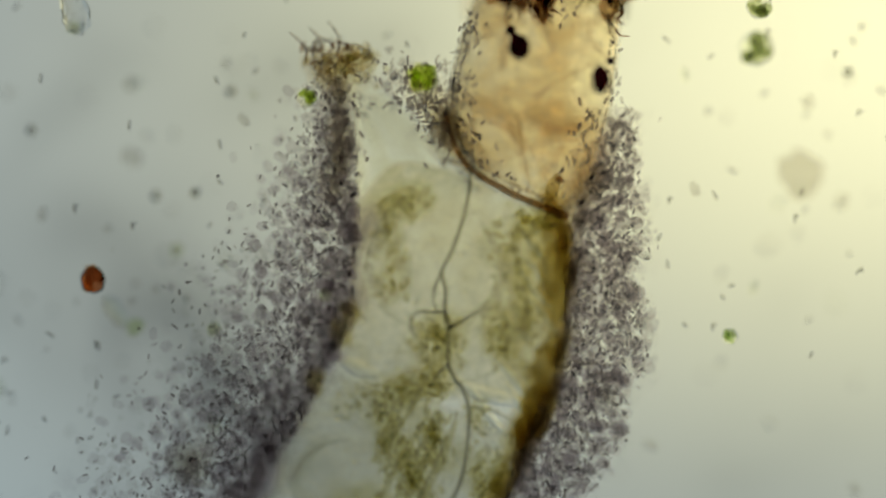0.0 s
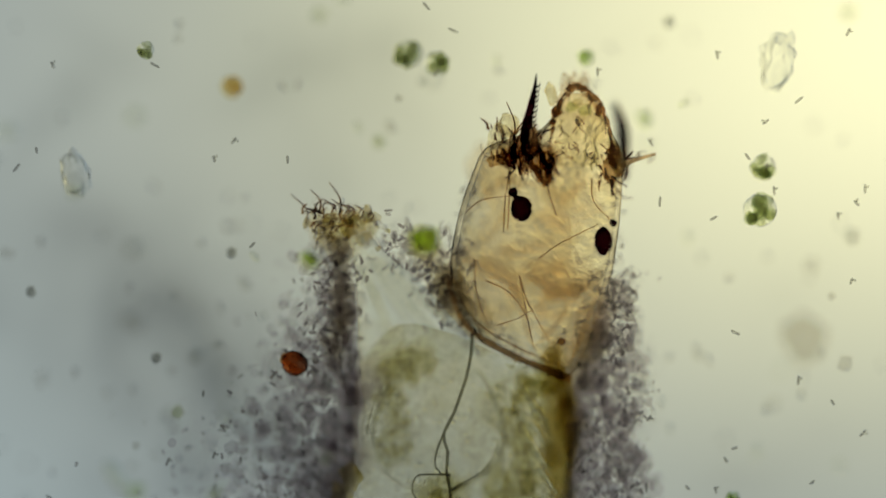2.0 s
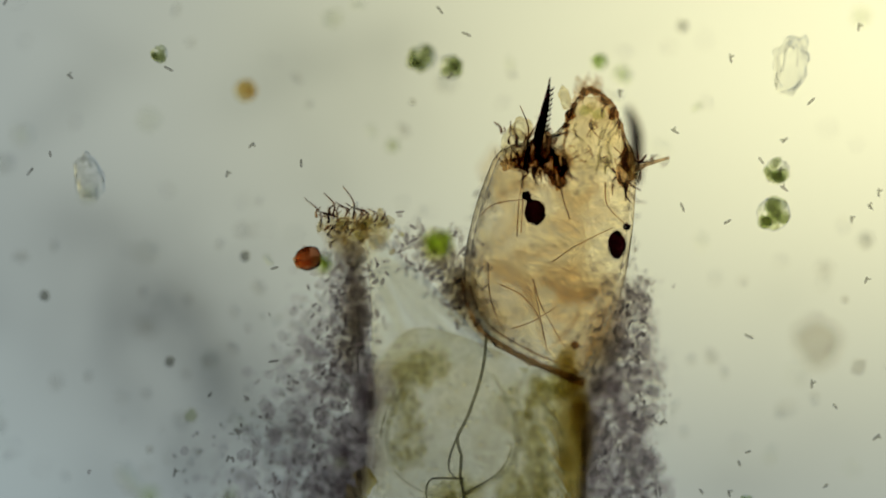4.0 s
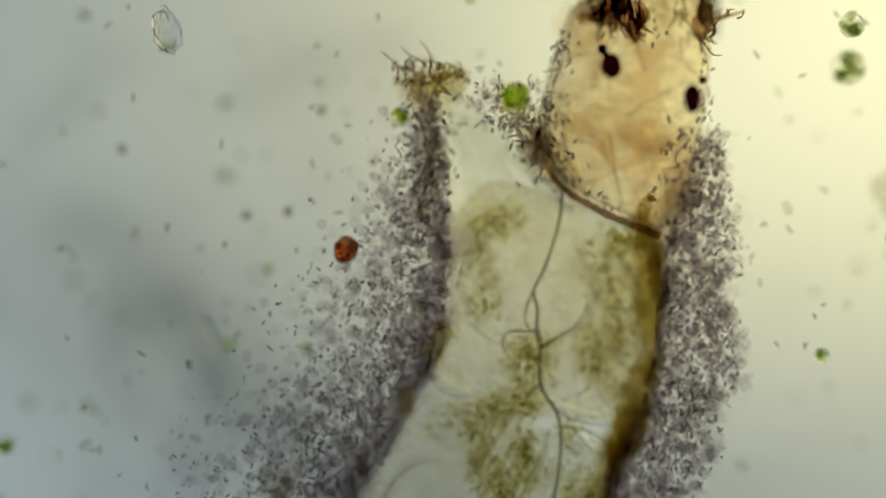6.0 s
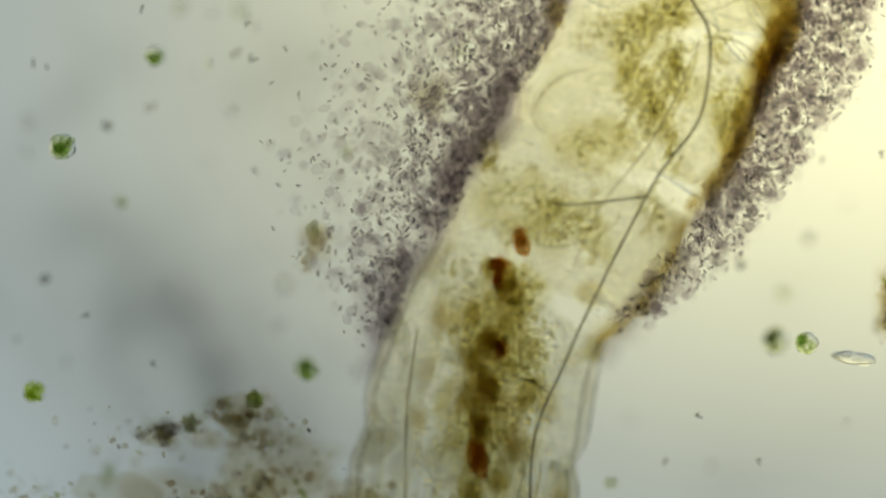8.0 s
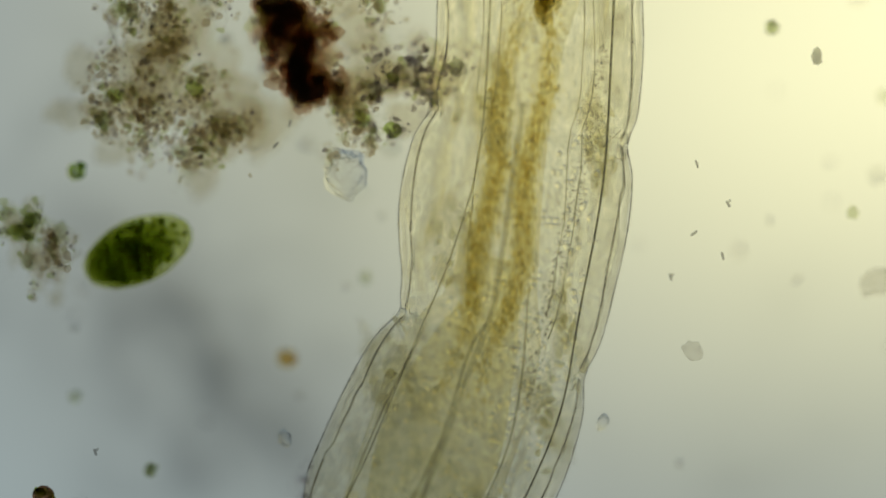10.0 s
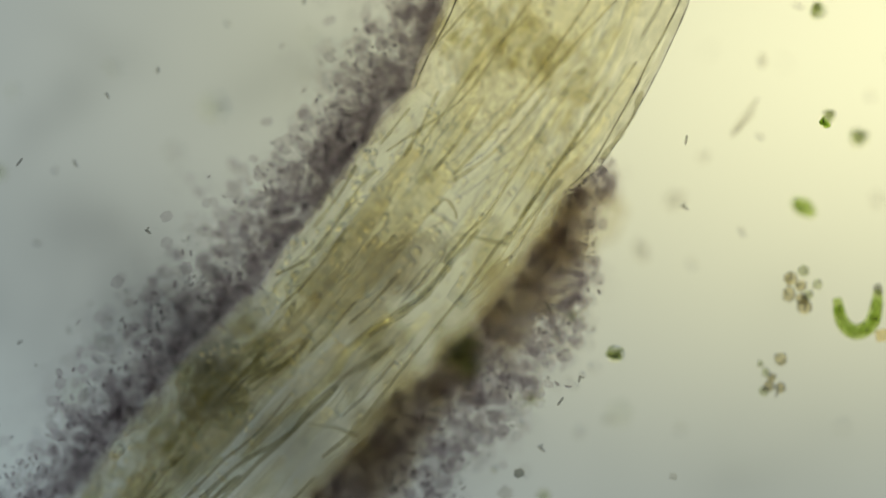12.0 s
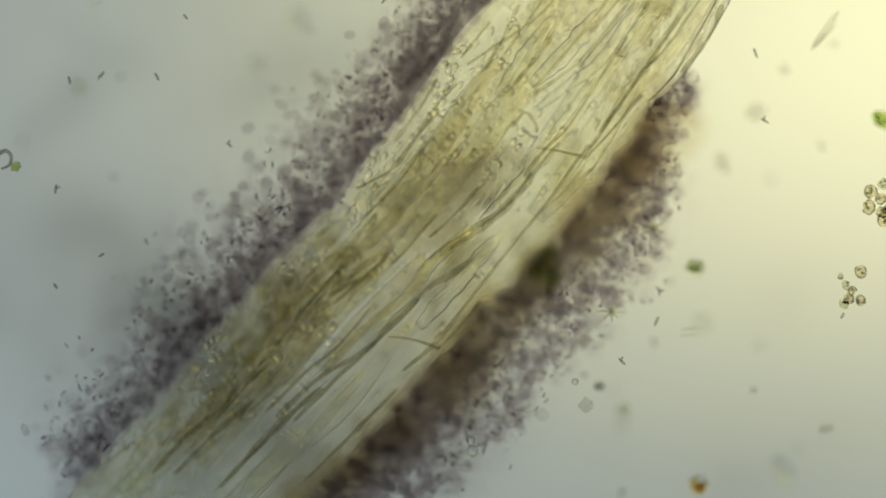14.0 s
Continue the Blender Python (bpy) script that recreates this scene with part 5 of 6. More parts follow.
def front_swarm(side, y0, y1, count, veil, seed):
    """Rods and a veil of softer cells beside the front half, from the flank outwards."""
    r = random.Random(seed)
    edge, reaches = (LEFT_EDGE, LEFT_REACH) if side < 0 else (RIGHT_EDGE, RIGHT_REACH)
    mid = (y0 + y1) / 2
    base = P(float(np.interp(mid, edge[:, 0], edge[:, 1])), mid)
    for n, material_, l0, l1, w0, w1 in ((count, SWARM_ROD, 0.007, 0.014, 0.0016, 0.0029), (veil, SWARM_SOFT, 0.015, 0.030, 0.006, 0.012)):
        centres, lengths, widths, dirs = [], [], [], []
        for _ in range(n):
            y = r.uniform(y0, y1) + r.gauss(0, 8)
            x = float(np.interp(y, edge[:, 0], edge[:, 1]))
            slope = float(np.interp(y + 60, edge[:, 0], edge[:, 1]) - np.interp(y - 60, edge[:, 0], edge[:, 1])) / 120
            ln = math.hypot(1, slope)
            reach = float(np.interp(y, reaches[:, 0], reaches[:, 1])) * (1 + 0.22 * noise.noise(Vector((y * 0.012, side * 3, 0.5))))
            out = abs(r.gauss(0, 0.56)) * reach if side < 0 else r.random() ** 1.15 * reach * (1 + r.gauss(0, 0.08))
            if r.random() < 0.04:
                out = abs(r.gauss(0, 7))
            out -= 5
            z = min(max(r.gauss(0.225, 0.022), 0.02), 0.42) if r.random() < 0.6 else r.uniform(0.02, 0.42)
            centres.append(P(x + side * out * ln, y + r.gauss(0, 10), z) - base)
            lengths.append(r.uniform(l0, l1))
            widths.append(r.uniform(w0, w1))
            t = r.gauss(1.5, 0.8)
            dirs.append((math.cos(t), math.sin(t), r.uniform(-0.5, 0.5)))
        ob = new("bacteria_swarm", rod_mesh("bacteria_swarm", centres, lengths, widths, dirs))
        ob.data.materials.append(material_)
        ob.location = base
        SWARM.append(tagged(ob, "grey cloud of tiny rod bacteria beside the larva" if material_ is SWARM_ROD else "soft grey veil of round bacteria beside the larva", "bacteria", "swarm round the larva", "stuff"))


for k, (y0, y1, n) in enumerate(((420, 520, 150), (520, 620, 280), (620, 720, 440), (720, 820, 560), (820, 920, 640), (920, 1020, 640), (1020, 1120, 600), (1120, 1220, 480), (1220, 1320, 420), (1320, 1440, 320), (1440, 1520, 110))):
    front_swarm(-1, y0, y1, int(n * 1.05), int(n * 0.38), 200 + k)
for k, (y0, y1, n) in enumerate(((480, 580, 120), (580, 660, 230), (660, 760, 400), (760, 860, 430), (860, 960, 440), (960, 1060, 450), (1060, 1160, 430), (1160, 1260, 360), (1260, 1380, 330), (1380, 1490, 220))):
    front_swarm(1, y0, y1, int(n * 1.15), int(n * 0.45), 240 + k)
for k, (y0, y1, side, r0, r1, n) in enumerate((
        (3040, 3200, -1, 15, 45, 40), (3200, 3330, -1, 60, 120, 110), (3330, 3470, -1, 100, 150, 370), (3470, 3610, -1, 160, 150, 560), (3610, 3750, -1, 150, 150, 560),
        (3750, 3890, -1, 150, 150, 560), (3890, 4030, -1, 150, 150, 560), (4030, 4180, -1, 150, 140, 560), (4180, 4340, -1, 140, 130, 500),
        (3430, 3550, 1, 40, 120, 300), (3550, 3690, 1, 120, 150, 700), (3690, 3830, 1, 150, 165, 760), (3830, 3970, 1, 170, 170, 680), (3970, 4110, 1, 170, 170, 680),
        (4110, 4260, 1, 170, 170, 640), (4260, 4400, 1, 170, 150, 520))):
    SWARM.append(swarm_patch(y0, y1, side, r0 * (1.0 if side > 0 else 0.84), r1 * (1.0 if side > 0 else 0.84), int(n * (1.05 if side < 0 else 0.9)), 117 + k, False))
    SWARM.append(swarm_patch(y0, y1, side, r0 * (1.0 if side > 0 else 0.84), r1 * (1.0 if side > 0 else 0.84), int(n * (0.5 if side < 0 else 0.65)), 317 + k, True))


def mat(name, run, radius, material_, z, seed, label):
    """A soft film of bacteria under the flank, in ragged lumps."""
    r = random.Random(seed)
    ob = thing("bacterial_mat", label, "bacteria", run[len(run) // 2])
    for k, p in enumerate(run):
        q = radius * r.uniform(0.6, 1.1)
        c = Vector((p.x, p.y, z + r.uniform(-0.02, 0.02))) - run[len(run) // 2]
        c.z = z - run[len(run) // 2].z
        part("film", oval(bmesh.new(), c + Vector((r.uniform(-.01, .01), r.uniform(-.01, .01), 0)), q, q * r.uniform(0.8, 1.6), 0.010, r.uniform(-0.9, 0.1), 0.8, k + seed, 2, 9), material_, ob)


def along(y0, y1, across, n):
    return [body_point(y, across) for y in np.linspace(y0, y1, n)]


mat("a", along(640, 1480, 1.06, 26), 0.030, MAT, 0.05, 1, "grey brown film of bacteria along the larva")
mat("a2", along(640, 1400, 1.0, 24), 0.015, MAT_BROWN, 0.08, 21, "olive brown film of bacteria along the larva")
mat("g2", [P(x, y) for x, y in ((602, 410), (600, 435), (597, 460), (600, 490), (598, 520), (600, 550), (598, 580), (600, 610))], 0.024, MAT_BROWN, 0.08, 23, "brownish film of bacteria beside the proleg")
mat("h2", [P(x, y) for x, y in ((752, 425), (772, 440), (780, 465), (790, 490), (800, 515), (815, 540), (835, 565), (860, 590))], 0.026, MAT_BROWN, 0.10, 24, "olive brown film of bacteria beside the head")
mat("h3", [P(x, y) for x, y in ((1050, 590), (1040, 612), (1028, 635), (1022, 660))], 0.026, MAT_BROWN, 0.09, 25, "rusty brown film of bacteria at the neck")
mat("b", along(560, 940, -1.05, 14), 0.030, MAT, 0.05, 2, "grey film of bacteria along the larva")
mat("c", along(930, 1400, -1.05, 14), 0.034, MAT, 0.05, 3, "grey film of bacteria along the larva")
mat("c3", along(1180, 1560, -1.12, 22), 0.036, MAT, 0.05, 34, "purplish grey film of bacteria along the larva")
mat("c2", along(1240, 1640, -1.0, 22), 0.030, MAT, 0.09, 33, "purplish grey film of bacteria along the larva")
mat("d", along(3260, 4400, -1.03, 40), 0.025, MAT, 0.08, 4, "purplish grey film of bacteria along the larva")
mat("e2", along(3500, 4400, 1.16, 24), 0.055, MAT_BROWN, 0.03, 15, "brown film of bacteria along the larva")
mat("e", along(3480, 4400, 0.98, 28), 0.040, MAT_BROWN, 0.04, 5, "brown film of bacteria along the larva")
mat("f2", along(3840, 4420, 1.35, 24), 0.036, MAT, 0.03, 31, "grey film of bacteria along the larva")
mat("f", along(3480, 4400, 1.2, 26), 0.036, MAT, 0.05, 6, "grey film of bacteria along the larva")
mat("g", [P(x, y) for x, y in ((600, 420), (600, 460), (598, 500), (600, 540), (596, 590))], 0.026, MAT, 0.06, 7, "grey film of bacteria beside the proleg")
mat("h", [P(x, y) for x, y in ((760, 450), (790, 480), (800, 520), (815, 550))], 0.03, MAT_BROWN, 0.07, 8, "brown film of bacteria beside the head")
mat("i", [P(x, y) for x, y in ((1080, 540), (1060, 600), (1040, 650))], 0.034, MAT, 0.06, 9, "grey film of bacteria beside the head")


mat("j", [P(x, y) for x, y in ((-240, 3105), (-215, 3118), (-190, 3140), (-205, 3090), (-225, 3100), (-210, 3130), (-235, 3125), (-200, 3110))], 0.036, MAT, 0.04, 12, "purplish grey loose clump of bacteria")
mat("k", [P(x, y) for x, y in ((320, 1105), (350, 1075), (335, 1125))], 0.026, MAT_BROWN, 0.07, 13, "brownish loose clump of bacteria")


def proleg_cloud(points, count, seed, spread):
    r = random.Random(seed)
    base = P(*points[0], 0.2)
    run = spline(points, 40)
    centres, dirs = [], []
    for k in range(count):
        x, y = run[r.randrange(40)]
        centres.append(P(x + r.gauss(0, spread), y + r.gauss(0, spread), min(max(r.gauss(0.2, 0.05), 0.02), 0.37)) - base)
        t = r.gauss(1.4, 0.9)
        dirs.append((math.cos(t), math.sin(t), r.uniform(-0.5, 0.5)))
    ob = new("bacteria_swarm", rod_mesh("bacteria_swarm", centres, [r.uniform(0.009, 0.019) for _ in range(count)], [r.uniform(0.002, 0.0034) for _ in range(count)], dirs))
    ob.data.materials.append(ROD)
    ob.location = base
    SWARM.append(tagged(ob, "grey cloud of tiny rod bacteria between proleg and head", "bacteria", "swarm round the larva", "stuff"))


proleg_cloud([(690, 395), (740, 450), (800, 520), (835, 570)], 250, 51, 20)
proleg_cloud([(600, 420), (600, 500), (598, 580), (585, 640)], 420, 52, 24)
proleg_cloud([(800, 400), (790, 450), (805, 520)], 160, 53, 22)
proleg_cloud([(1095, 480), (1090, 540), (1060, 620)], 220, 54, 26)


# ---- small life on the slide ----
def ball(name, label, category, place, r, wall, inner, ry=None, turn=0.0, grains=9, seed=0, group=""):
    """A cell: a thin wall and the coloured bodies within."""
    ob = thing(name, label, category, place, group)
    ry = ry or r
    part("cell_wall", oval(bmesh.new(), (0, 0, 0), r, ry, min(r, ry), turn, 0.12, seed, 3), wall, ob, "thin pale cell wall")
    g = random.Random(seed)
    bm = bmesh.new()
    c, s = math.cos(turn), math.sin(turn)
    for k in range(grains):
        a, q = g.uniform(0, math.tau), math.sqrt(g.random()) * 0.78
        x, y = q * math.cos(a) * r, q * math.sin(a) * ry
        k2 = min(r, ry) * g.uniform(0.28, 0.46)
        oval(bm, (c * x - s * y, s * x + c * y, g.uniform(-0.3, 0.3) * min(r, ry)), k2, k2 * g.uniform(0.7, 1.2), k2 * 0.6, g.uniform(0, 3), 0.4, k + seed, 2)
    tagged(part("plastid", bm, inner, ob), kind="stuff")
    return ob


ALGAE = (
    (1.5, 1350, 280, 22, OLIVE, "mottled olive green algal cell"), (1.5, 1345, 355, 29, OLIVE, "large dark olive algal cell"), (1.5, 722, 78, 24, OLIVE, "brownish olive algal cell"),
    (1.5, 775, 95, 21, OLIVE, "olive green algal cell in water"), (1.5, 1297, 867, 14, GREEN, "small green algal cell"), (1.5, 258, 72, 15, OLIVE, "small olive algal cell"),
    (5.0, 1080, 35, 14, GREEN, "small pale green algal cell"), (1.5, 752, 412, 27, BRIGHT, "bright green algal cell beside the larva's head"), (1.5, 545, 445, 17, BRIGHT, "green algal cell beside the proleg"),
    (7.5, 175, 270, 18, GREEN, "round green algal cell in water"), (7.5, 8, 432, 24, GREEN, "round green algal cell in water"), (7.5, 1275, 775, 23, OLIVE, "mottled olive algal cell"), (7.5, 1331, 780, 20, GREEN, "round green algal cell in water"),
    (7.7, 490, 765, 16, GREEN, "round green algal cell in water"), (7.7, 0, 800, 20, BRIGHT, "bright green algal cell in water"), (7.5, 440, 822, 18, GREEN, "dull green algal cell in water"), (7.5, 1530, 770, 20, OLIVE, "round olive algal cell in water"))
REAR_ALGAE = (
    (9.8, 690, 290, 12, GREEN, "small green algal cell"), (9.8, 130, 455, 17, DEEP, "dark green algal cell in water"), (9.8, 1360, 200, 13, OLIVE, "small olive algal cell"),
    (11.0, 15, 350, 20, DEEP, "dark green algal cell in water"), (11.0, 1335, 808, 11, DEEP, "small dark green algal cell"), (11.0, 1393, 838, 15, OLIVE, "round olive algal cell in water"),
    (12.5, 1145, 506, 16, OLIVE, "round olive algal cell in water"), (12.5, 1522, 85, 11, OLIVE, "small olive algal cell"), (12.5, 868, 512, 38, DEEP, "dark green algal cell against the larva's flank"),
    (14.0, 1235, 858, 17, AMBER, "brownish round algal cell in water"), (11.0, 495, 322, 13, OLIVE, "small greyish olive cell"), (12.0, 1447, 20, 15, OLIVE, "pale olive algal cell"))
for k, (t, x, y, r, mat, label) in enumerate(ALGAE + REAR_ALGAE):
    z = 0.26 if mat is BRIGHT else (0.21, 0.17, 0.24, 0.14)[k % 4]
    z = 0.30 if r > 35 else z
    ball("algal_cell", label, "alga", at(t, x, y, z), r / 1000, CELL, mat, None, k * 0.7, 6 if r > 35 else 10 + r // 3, k, "algal cells")

for t, x, y, r, mat, label, z in (
        (1.5, 410, 137, 19, AMBER, "orange brown round cyst", 0.26), (11.0, 738, 118, 17, AMBER, "small orange round cyst", 0.28)):
    ball("cyst", label, "cyst", at(t, x, y, z), r / 1000, AMBER, AMBER, None, 0.3, 8, x)

RED_CYST = ball("cyst", "round reddish brown swimming cyst", "cyst", at(0, 162, 496, 0.2), 0.021, RED_WALL, RED, 0.024, 0.2, 8, 5)
DARK_CYST = ball("cyst", "round dark brown swimming cyst", "cyst", at(10.5, 60, 536, 0.2), 0.019, BRISTLE, DEEP, 0.021, 0.2, 8, 6)
DRIFTER = ball("algal_cell", "pale green drifting algal cell", "alga", at(1.5, 1146, 205, 0.28), 0.014, CELL, GREEN, 0.016, 0.2, 8, 16, "algal cells")

# pale cells that lie high or low in the water
for t, x, y, rx, ry, turn, z, mat, name, label in (
        (1.5, 1422, 582, 36, 40, 0.2, 0.33, DUSKY, "grey_cell", "pale pinkish grey round cell"), (9.8, 1220, 772, 17, 18, 0.3, 0.2, GREY, "grey_cell", "grey lumpy cell in water"),
        (9.8, 1545, 652, 34, 22, 0.5, 0.24, GREY, "grey_cell", "grey lumpy cell in water"), (14.0, 1337, 200, 17, 15, 0.5, 0.28, GREY, "grey_cell", "pale grey cell in water"),
        (12.5, 1300, 157, 9, 9, 0.0, 0.27, GREY, "grey_cell", "small grey cell in water"), (12.5, 950, 750, 13, 12, 0.0, 0.2, GREY, "grey_cell", "small pale cell in water"),
        (12.5, 1190, 322, 12, 18, 0.3, 0.27, GREY, "grey_cell", "pale grey cell in water"), (9.8, 1440, 252, 9, 15, 0.1, 0.17, LINE, "grey_cell", "small dark grey cell in water"),
        (1.5, 205, 825, 14, 30, 0.6, 0.30, CELL, "green_cell", "pale green elongated cell in water"), (1.5, 240, 852, 16, 13, 0.6, 0.30, GREEN, "green_cell", "pale green cell in water"),
        (1.5, 15, 215, 12, 14, 0.6, 0.32, CELL, "green_cell", "pale green cell in water"), (11.0, 252, 790, 18, 20, 0.3, 0.33, CELL, "green_cell", "very pale green cell in water"),
        (9.8, 446, 76, 22, 40, 0.15, 0.24, GREEN, "green_cell", "oval green cell beside debris"), (7.5, 655, 330, 28, 34, 0.2, 0.33, GREY, "grey_cell", "grey brown cell in the swarm"),
        (14.0, 1385, 835, 14, 26, 0.6, 0.3, CELL, "green_cell", "pale green elongated cell in water"), (1.5, 1495, 627, 12, 14, -0.4, 0.15, GREY, "grey_cell", "small grey cell in water"),
        (1.5, 235, 552, 20, 16, -0.4, 0.33, GREY, "grey_cell", "pale grey cell in water"), (1.5, 1436, 453, 11, 12, 0, 0.3, GREY, "grey_cell", "pale grey cell in water")):
    ob = thing(name, label, "cell", at(t, x, y, z))
    part("cell_wall", oval(bmesh.new(), (0, 0, 0), rx / 1000, ry / 1000, min(rx, ry) / 1000, turn, 0.4, x, 3), mat, ob)

# empty, clear shells with wiry outlines
for t, x, y, w, h, turn in ((1.5, 1375, 92, 30, 50, -0.25), (1.5, 132, 290, 24, 40, 0.2), (11.0, 308, 543, 9, 20, 0.3), (11.0, 1296, 235, 9, 15, -0.4),
                            (11.0, 733, 263, 10, 14, 0.4), (9.8, 605, 460, 36, 42, 0.1), (7.7, 1455, 740, 38, 11, -0.1)):
    ob = thing("empty_shell", "empty clear shell with wiry grey outline", "shell", at(t, x, y, 0.21))
    part("shell_wall", oval(bmesh.new(), (0, 0, 0), w / 1000, h / 1000, 0.010, turn, 0.45, x, 3, 9), GHOST, ob)
    for q in range(4):
        loop = []
        for k in range(19):
            a = math.tau * k / 18
            kx = (w - 6 * q) / 1000 * (0.9 + 0.6 * noise.noise(Vector((1.6 * math.cos(a), 1.6 * math.sin(a), q + x))))
            ky = (h - 5 * q) / 1000 * (0.95 + 0.5 * noise.noise(Vector((1.6 * math.cos(a), 1.6 * math.sin(a), q + y))))
            px, py = kx * math.cos(a), ky * math.sin(a)
            loop.append((px * math.cos(turn) - py * math.sin(turn), px * math.sin(turn) + py * math.cos(turn), 0.008 - 0.004 * q))
        if q < 2 or w > 20:
            first = (3 * q + int(x)) % 8
            part("outline", tube(bmesh.new(), loop[first:first + (11 if q < 2 else 6)], 0.0013, 5, 0.5), GREY if q % 2 else LINE, ob, "thin wiry outline")


# rods that cling to the rims of the head
def head_rods():
    r = random.Random(77)
    base = P(840, 470, 0.24)
    centres, lengths, widths, dirs = [], [], [], []
    for run, spread, n in (([(838, 300), (826, 372), (817, 450)], 13, 60), ([(690, 395), (760, 450), (800, 500), (850, 562)], 22, 130), ([(850, 562), (900, 594), (950, 618), (1000, 640)], 8, 26),
                           ([(1066, 470), (1050, 505), (1020, 550), (995, 590)], 13, 44), ([(900, 280), (960, 276), (1040, 290)], 16, 26), ([(1090, 330), (1092, 420), (1080, 460)], 10, 26)):
        for _ in range(n):
            u = r.random() * (len(run) - 1)
            k = min(int(u), len(run) - 2)
            x, y = (run[k][j] + (run[k + 1][j] - run[k][j]) * (u - k) + r.gauss(0, spread) for j in (0, 1))
            centres.append(P(x, y, r.uniform(0.215, 0.265)) - base)
            lengths.append(r.uniform(0.009, 0.017))
            widths.append(r.uniform(0.002, 0.0034))
            t = r.gauss(1.4, 0.6)
            dirs.append((math.cos(t), math.sin(t), r.uniform(-0.3, 0.3)))
    ob = new("bacteria_swarm", rod_mesh("bacteria_swarm", centres, lengths, widths, dirs))
    ob.data.materials.append(SWARM_ROD)
    ob.location = base
    tagged(ob, "dark tiny rod bacteria along the rims of the larva's head", "bacteria", "swarm round the larva", "stuff")


head_rods()


# ---- the large green ciliate ----
def ciliate():
    ob = thing("ciliate", "oval ciliate packed with dark green algae swimming", "ciliate", at(9.8, 214, 542, 0.24))
    part("pellicle", oval(bmesh.new(), (0, 0, 0), 0.057, 0.103, 0.05, 0, 0.06, 4, 3), CILIATE_GREEN, ob, "green translucent skin")
    g = random.Random(9)
    bm = bmesh.new()
    for k in range(170):
        a, q = g.uniform(0, math.tau), math.sqrt(g.random()) * 0.9
        oval(bm, (q * math.cos(a) * 0.054, q * math.sin(a) * 0.098, g.uniform(-0.035, 0.02)), 0.0065, 0.0065, 0.005, 0, 0.3, k, 1)
    tagged(part("symbiotic_alga", bm, CILIATE_GREEN, ob, "dense green grains"), kind="stuff")
    part("inner_mass", oval(bmesh.new(), (0.006, -0.03, 0), 0.036, 0.055, 0.025, 0, 0.2, 8, 3), CILIATE_GREEN, ob, "dark green core")
    part("inner_mass", oval(bmesh.new(), (0, -0.02, 0), 0.050, 0.078, 0.03, 0, 0.15, 7, 3), CILIATE_GREEN, ob, "dark green core")
    part("inner_mass", oval(bmesh.new(), (-0.006, -0.012, 0), 0.046, 0.084, 0.02, 0, 0.2, 17, 3), CILIATE_GREEN, ob, "dark green core")
    return ob


CILIATE = ciliate()


# ---- clumps of debris ----
def clump(t, x, y, rx, ry, count, mat, label, seed, size=0.0085, z=0.18):
    """A clump: soft slime with flakes, dark grains and a few green cells stuck in it."""
    g = random.Random(seed)
    ob = thing("debris_clump", label, "debris", at(t, x, y, z))
    for k in range(11):
        part("slime", oval(bmesh.new(), (g.gauss(0, rx / 2600), g.gauss(0, ry / 2600), g.choice((-0.12, -0.08, 0.1))), rx / 1000 * g.uniform(0.2, 0.42), ry / 1000 * g.uniform(0.2, 0.42), 0.012, 0, 0.8, k + seed, 2, 9),
             HEAD_DARK if mat is DARK_BROWN and k < 8 else MAT_BROWN, ob, "pale brown slime")
    hubs = [(g.gauss(0, rx / 2300), g.gauss(0, ry / 2300)) for _ in range(14)]
    for k in range(3 if rx > 45 else 1):
        hx, hy = g.choice(hubs)
        part("stuck_cell", oval(bmesh.new(), (hx, hy, g.choice((-0.04, 0.0, 0.05))), 0.013, 0.016, 0.01, k, 0.5, k, 2), DEEP if k % 2 else OLIVE, ob, "dark green stuck cell")
    for share, m2, nm in ((2.0, mat, "flake"), (1.1, ROD, "dark_grain"), (0.5, DEBRIS_GREEN, "green_grain")):
        bm = bmesh.new()
        for k in range(int(count * share * 2.6)):
            hx, hy = g.choice(hubs)
            s = size * g.uniform(0.2, 0.95) ** 1.1 * (1.0 if nm != "dark_grain" else 0.6)
            oval(bm, (hx + g.gauss(0, rx / 6500), hy + g.gauss(0, ry / 6500), g.gauss(0, 0.06)), s, s * g.uniform(0.5, 1.5), s * 0.5, g.uniform(0, 3), 0.7, k + seed, 1)
        tagged(part(nm, bm, m2, ob), kind="stuff")
    return ob


clump(9.8, 300, 130, 110, 190, 150, BROWN, "loose brown debris clump of grains and flakes", 1)
clump(9.8, 350, 350, 110, 150, 120, BROWN, "loose brown debris clump of grains and flakes", 2)
clump(9.8, 215, 310, 110, 110, 60, BROWN, "sparse brown debris clump in water", 3)
clump(9.8, 505, 225, 90, 110, 110, DARK_BROWN, "dense dark reddish brown debris clump", 4, 0.015)
clump(9.8, 545, 290, 50, 80, 60, DARK_BROWN, "dense dark reddish brown debris clump", 14, 0.014)
clump(9.8, 270, 65, 70, 40, 40, DARK_BROWN, "reddish brown debris clump in water", 5)
clump(9.8, 600, 80, 130, 180, 150, BROWN, "loose brown debris clump of grains and flakes", 6)
clump(9.8, 622, 340, 50, 80, 44, BROWN, "small brown debris clump in water", 7)
clump(9.8, 720, 300, 100, 80, 60, ROD, "small grey debris clump beside the larva", 8)
clump(9.8, 30, 558, 50, 60, 26, DEBRIS_GREEN, "small greenish debris clump", 9)
clump(9.8, 82, 605, 40, 70, 24, BROWN, "small brown debris clump in water", 10)
clump(9.8, 560, -120, 300, 160, 120, BROWN, "loose brown debris clump of grains and flakes", 11)
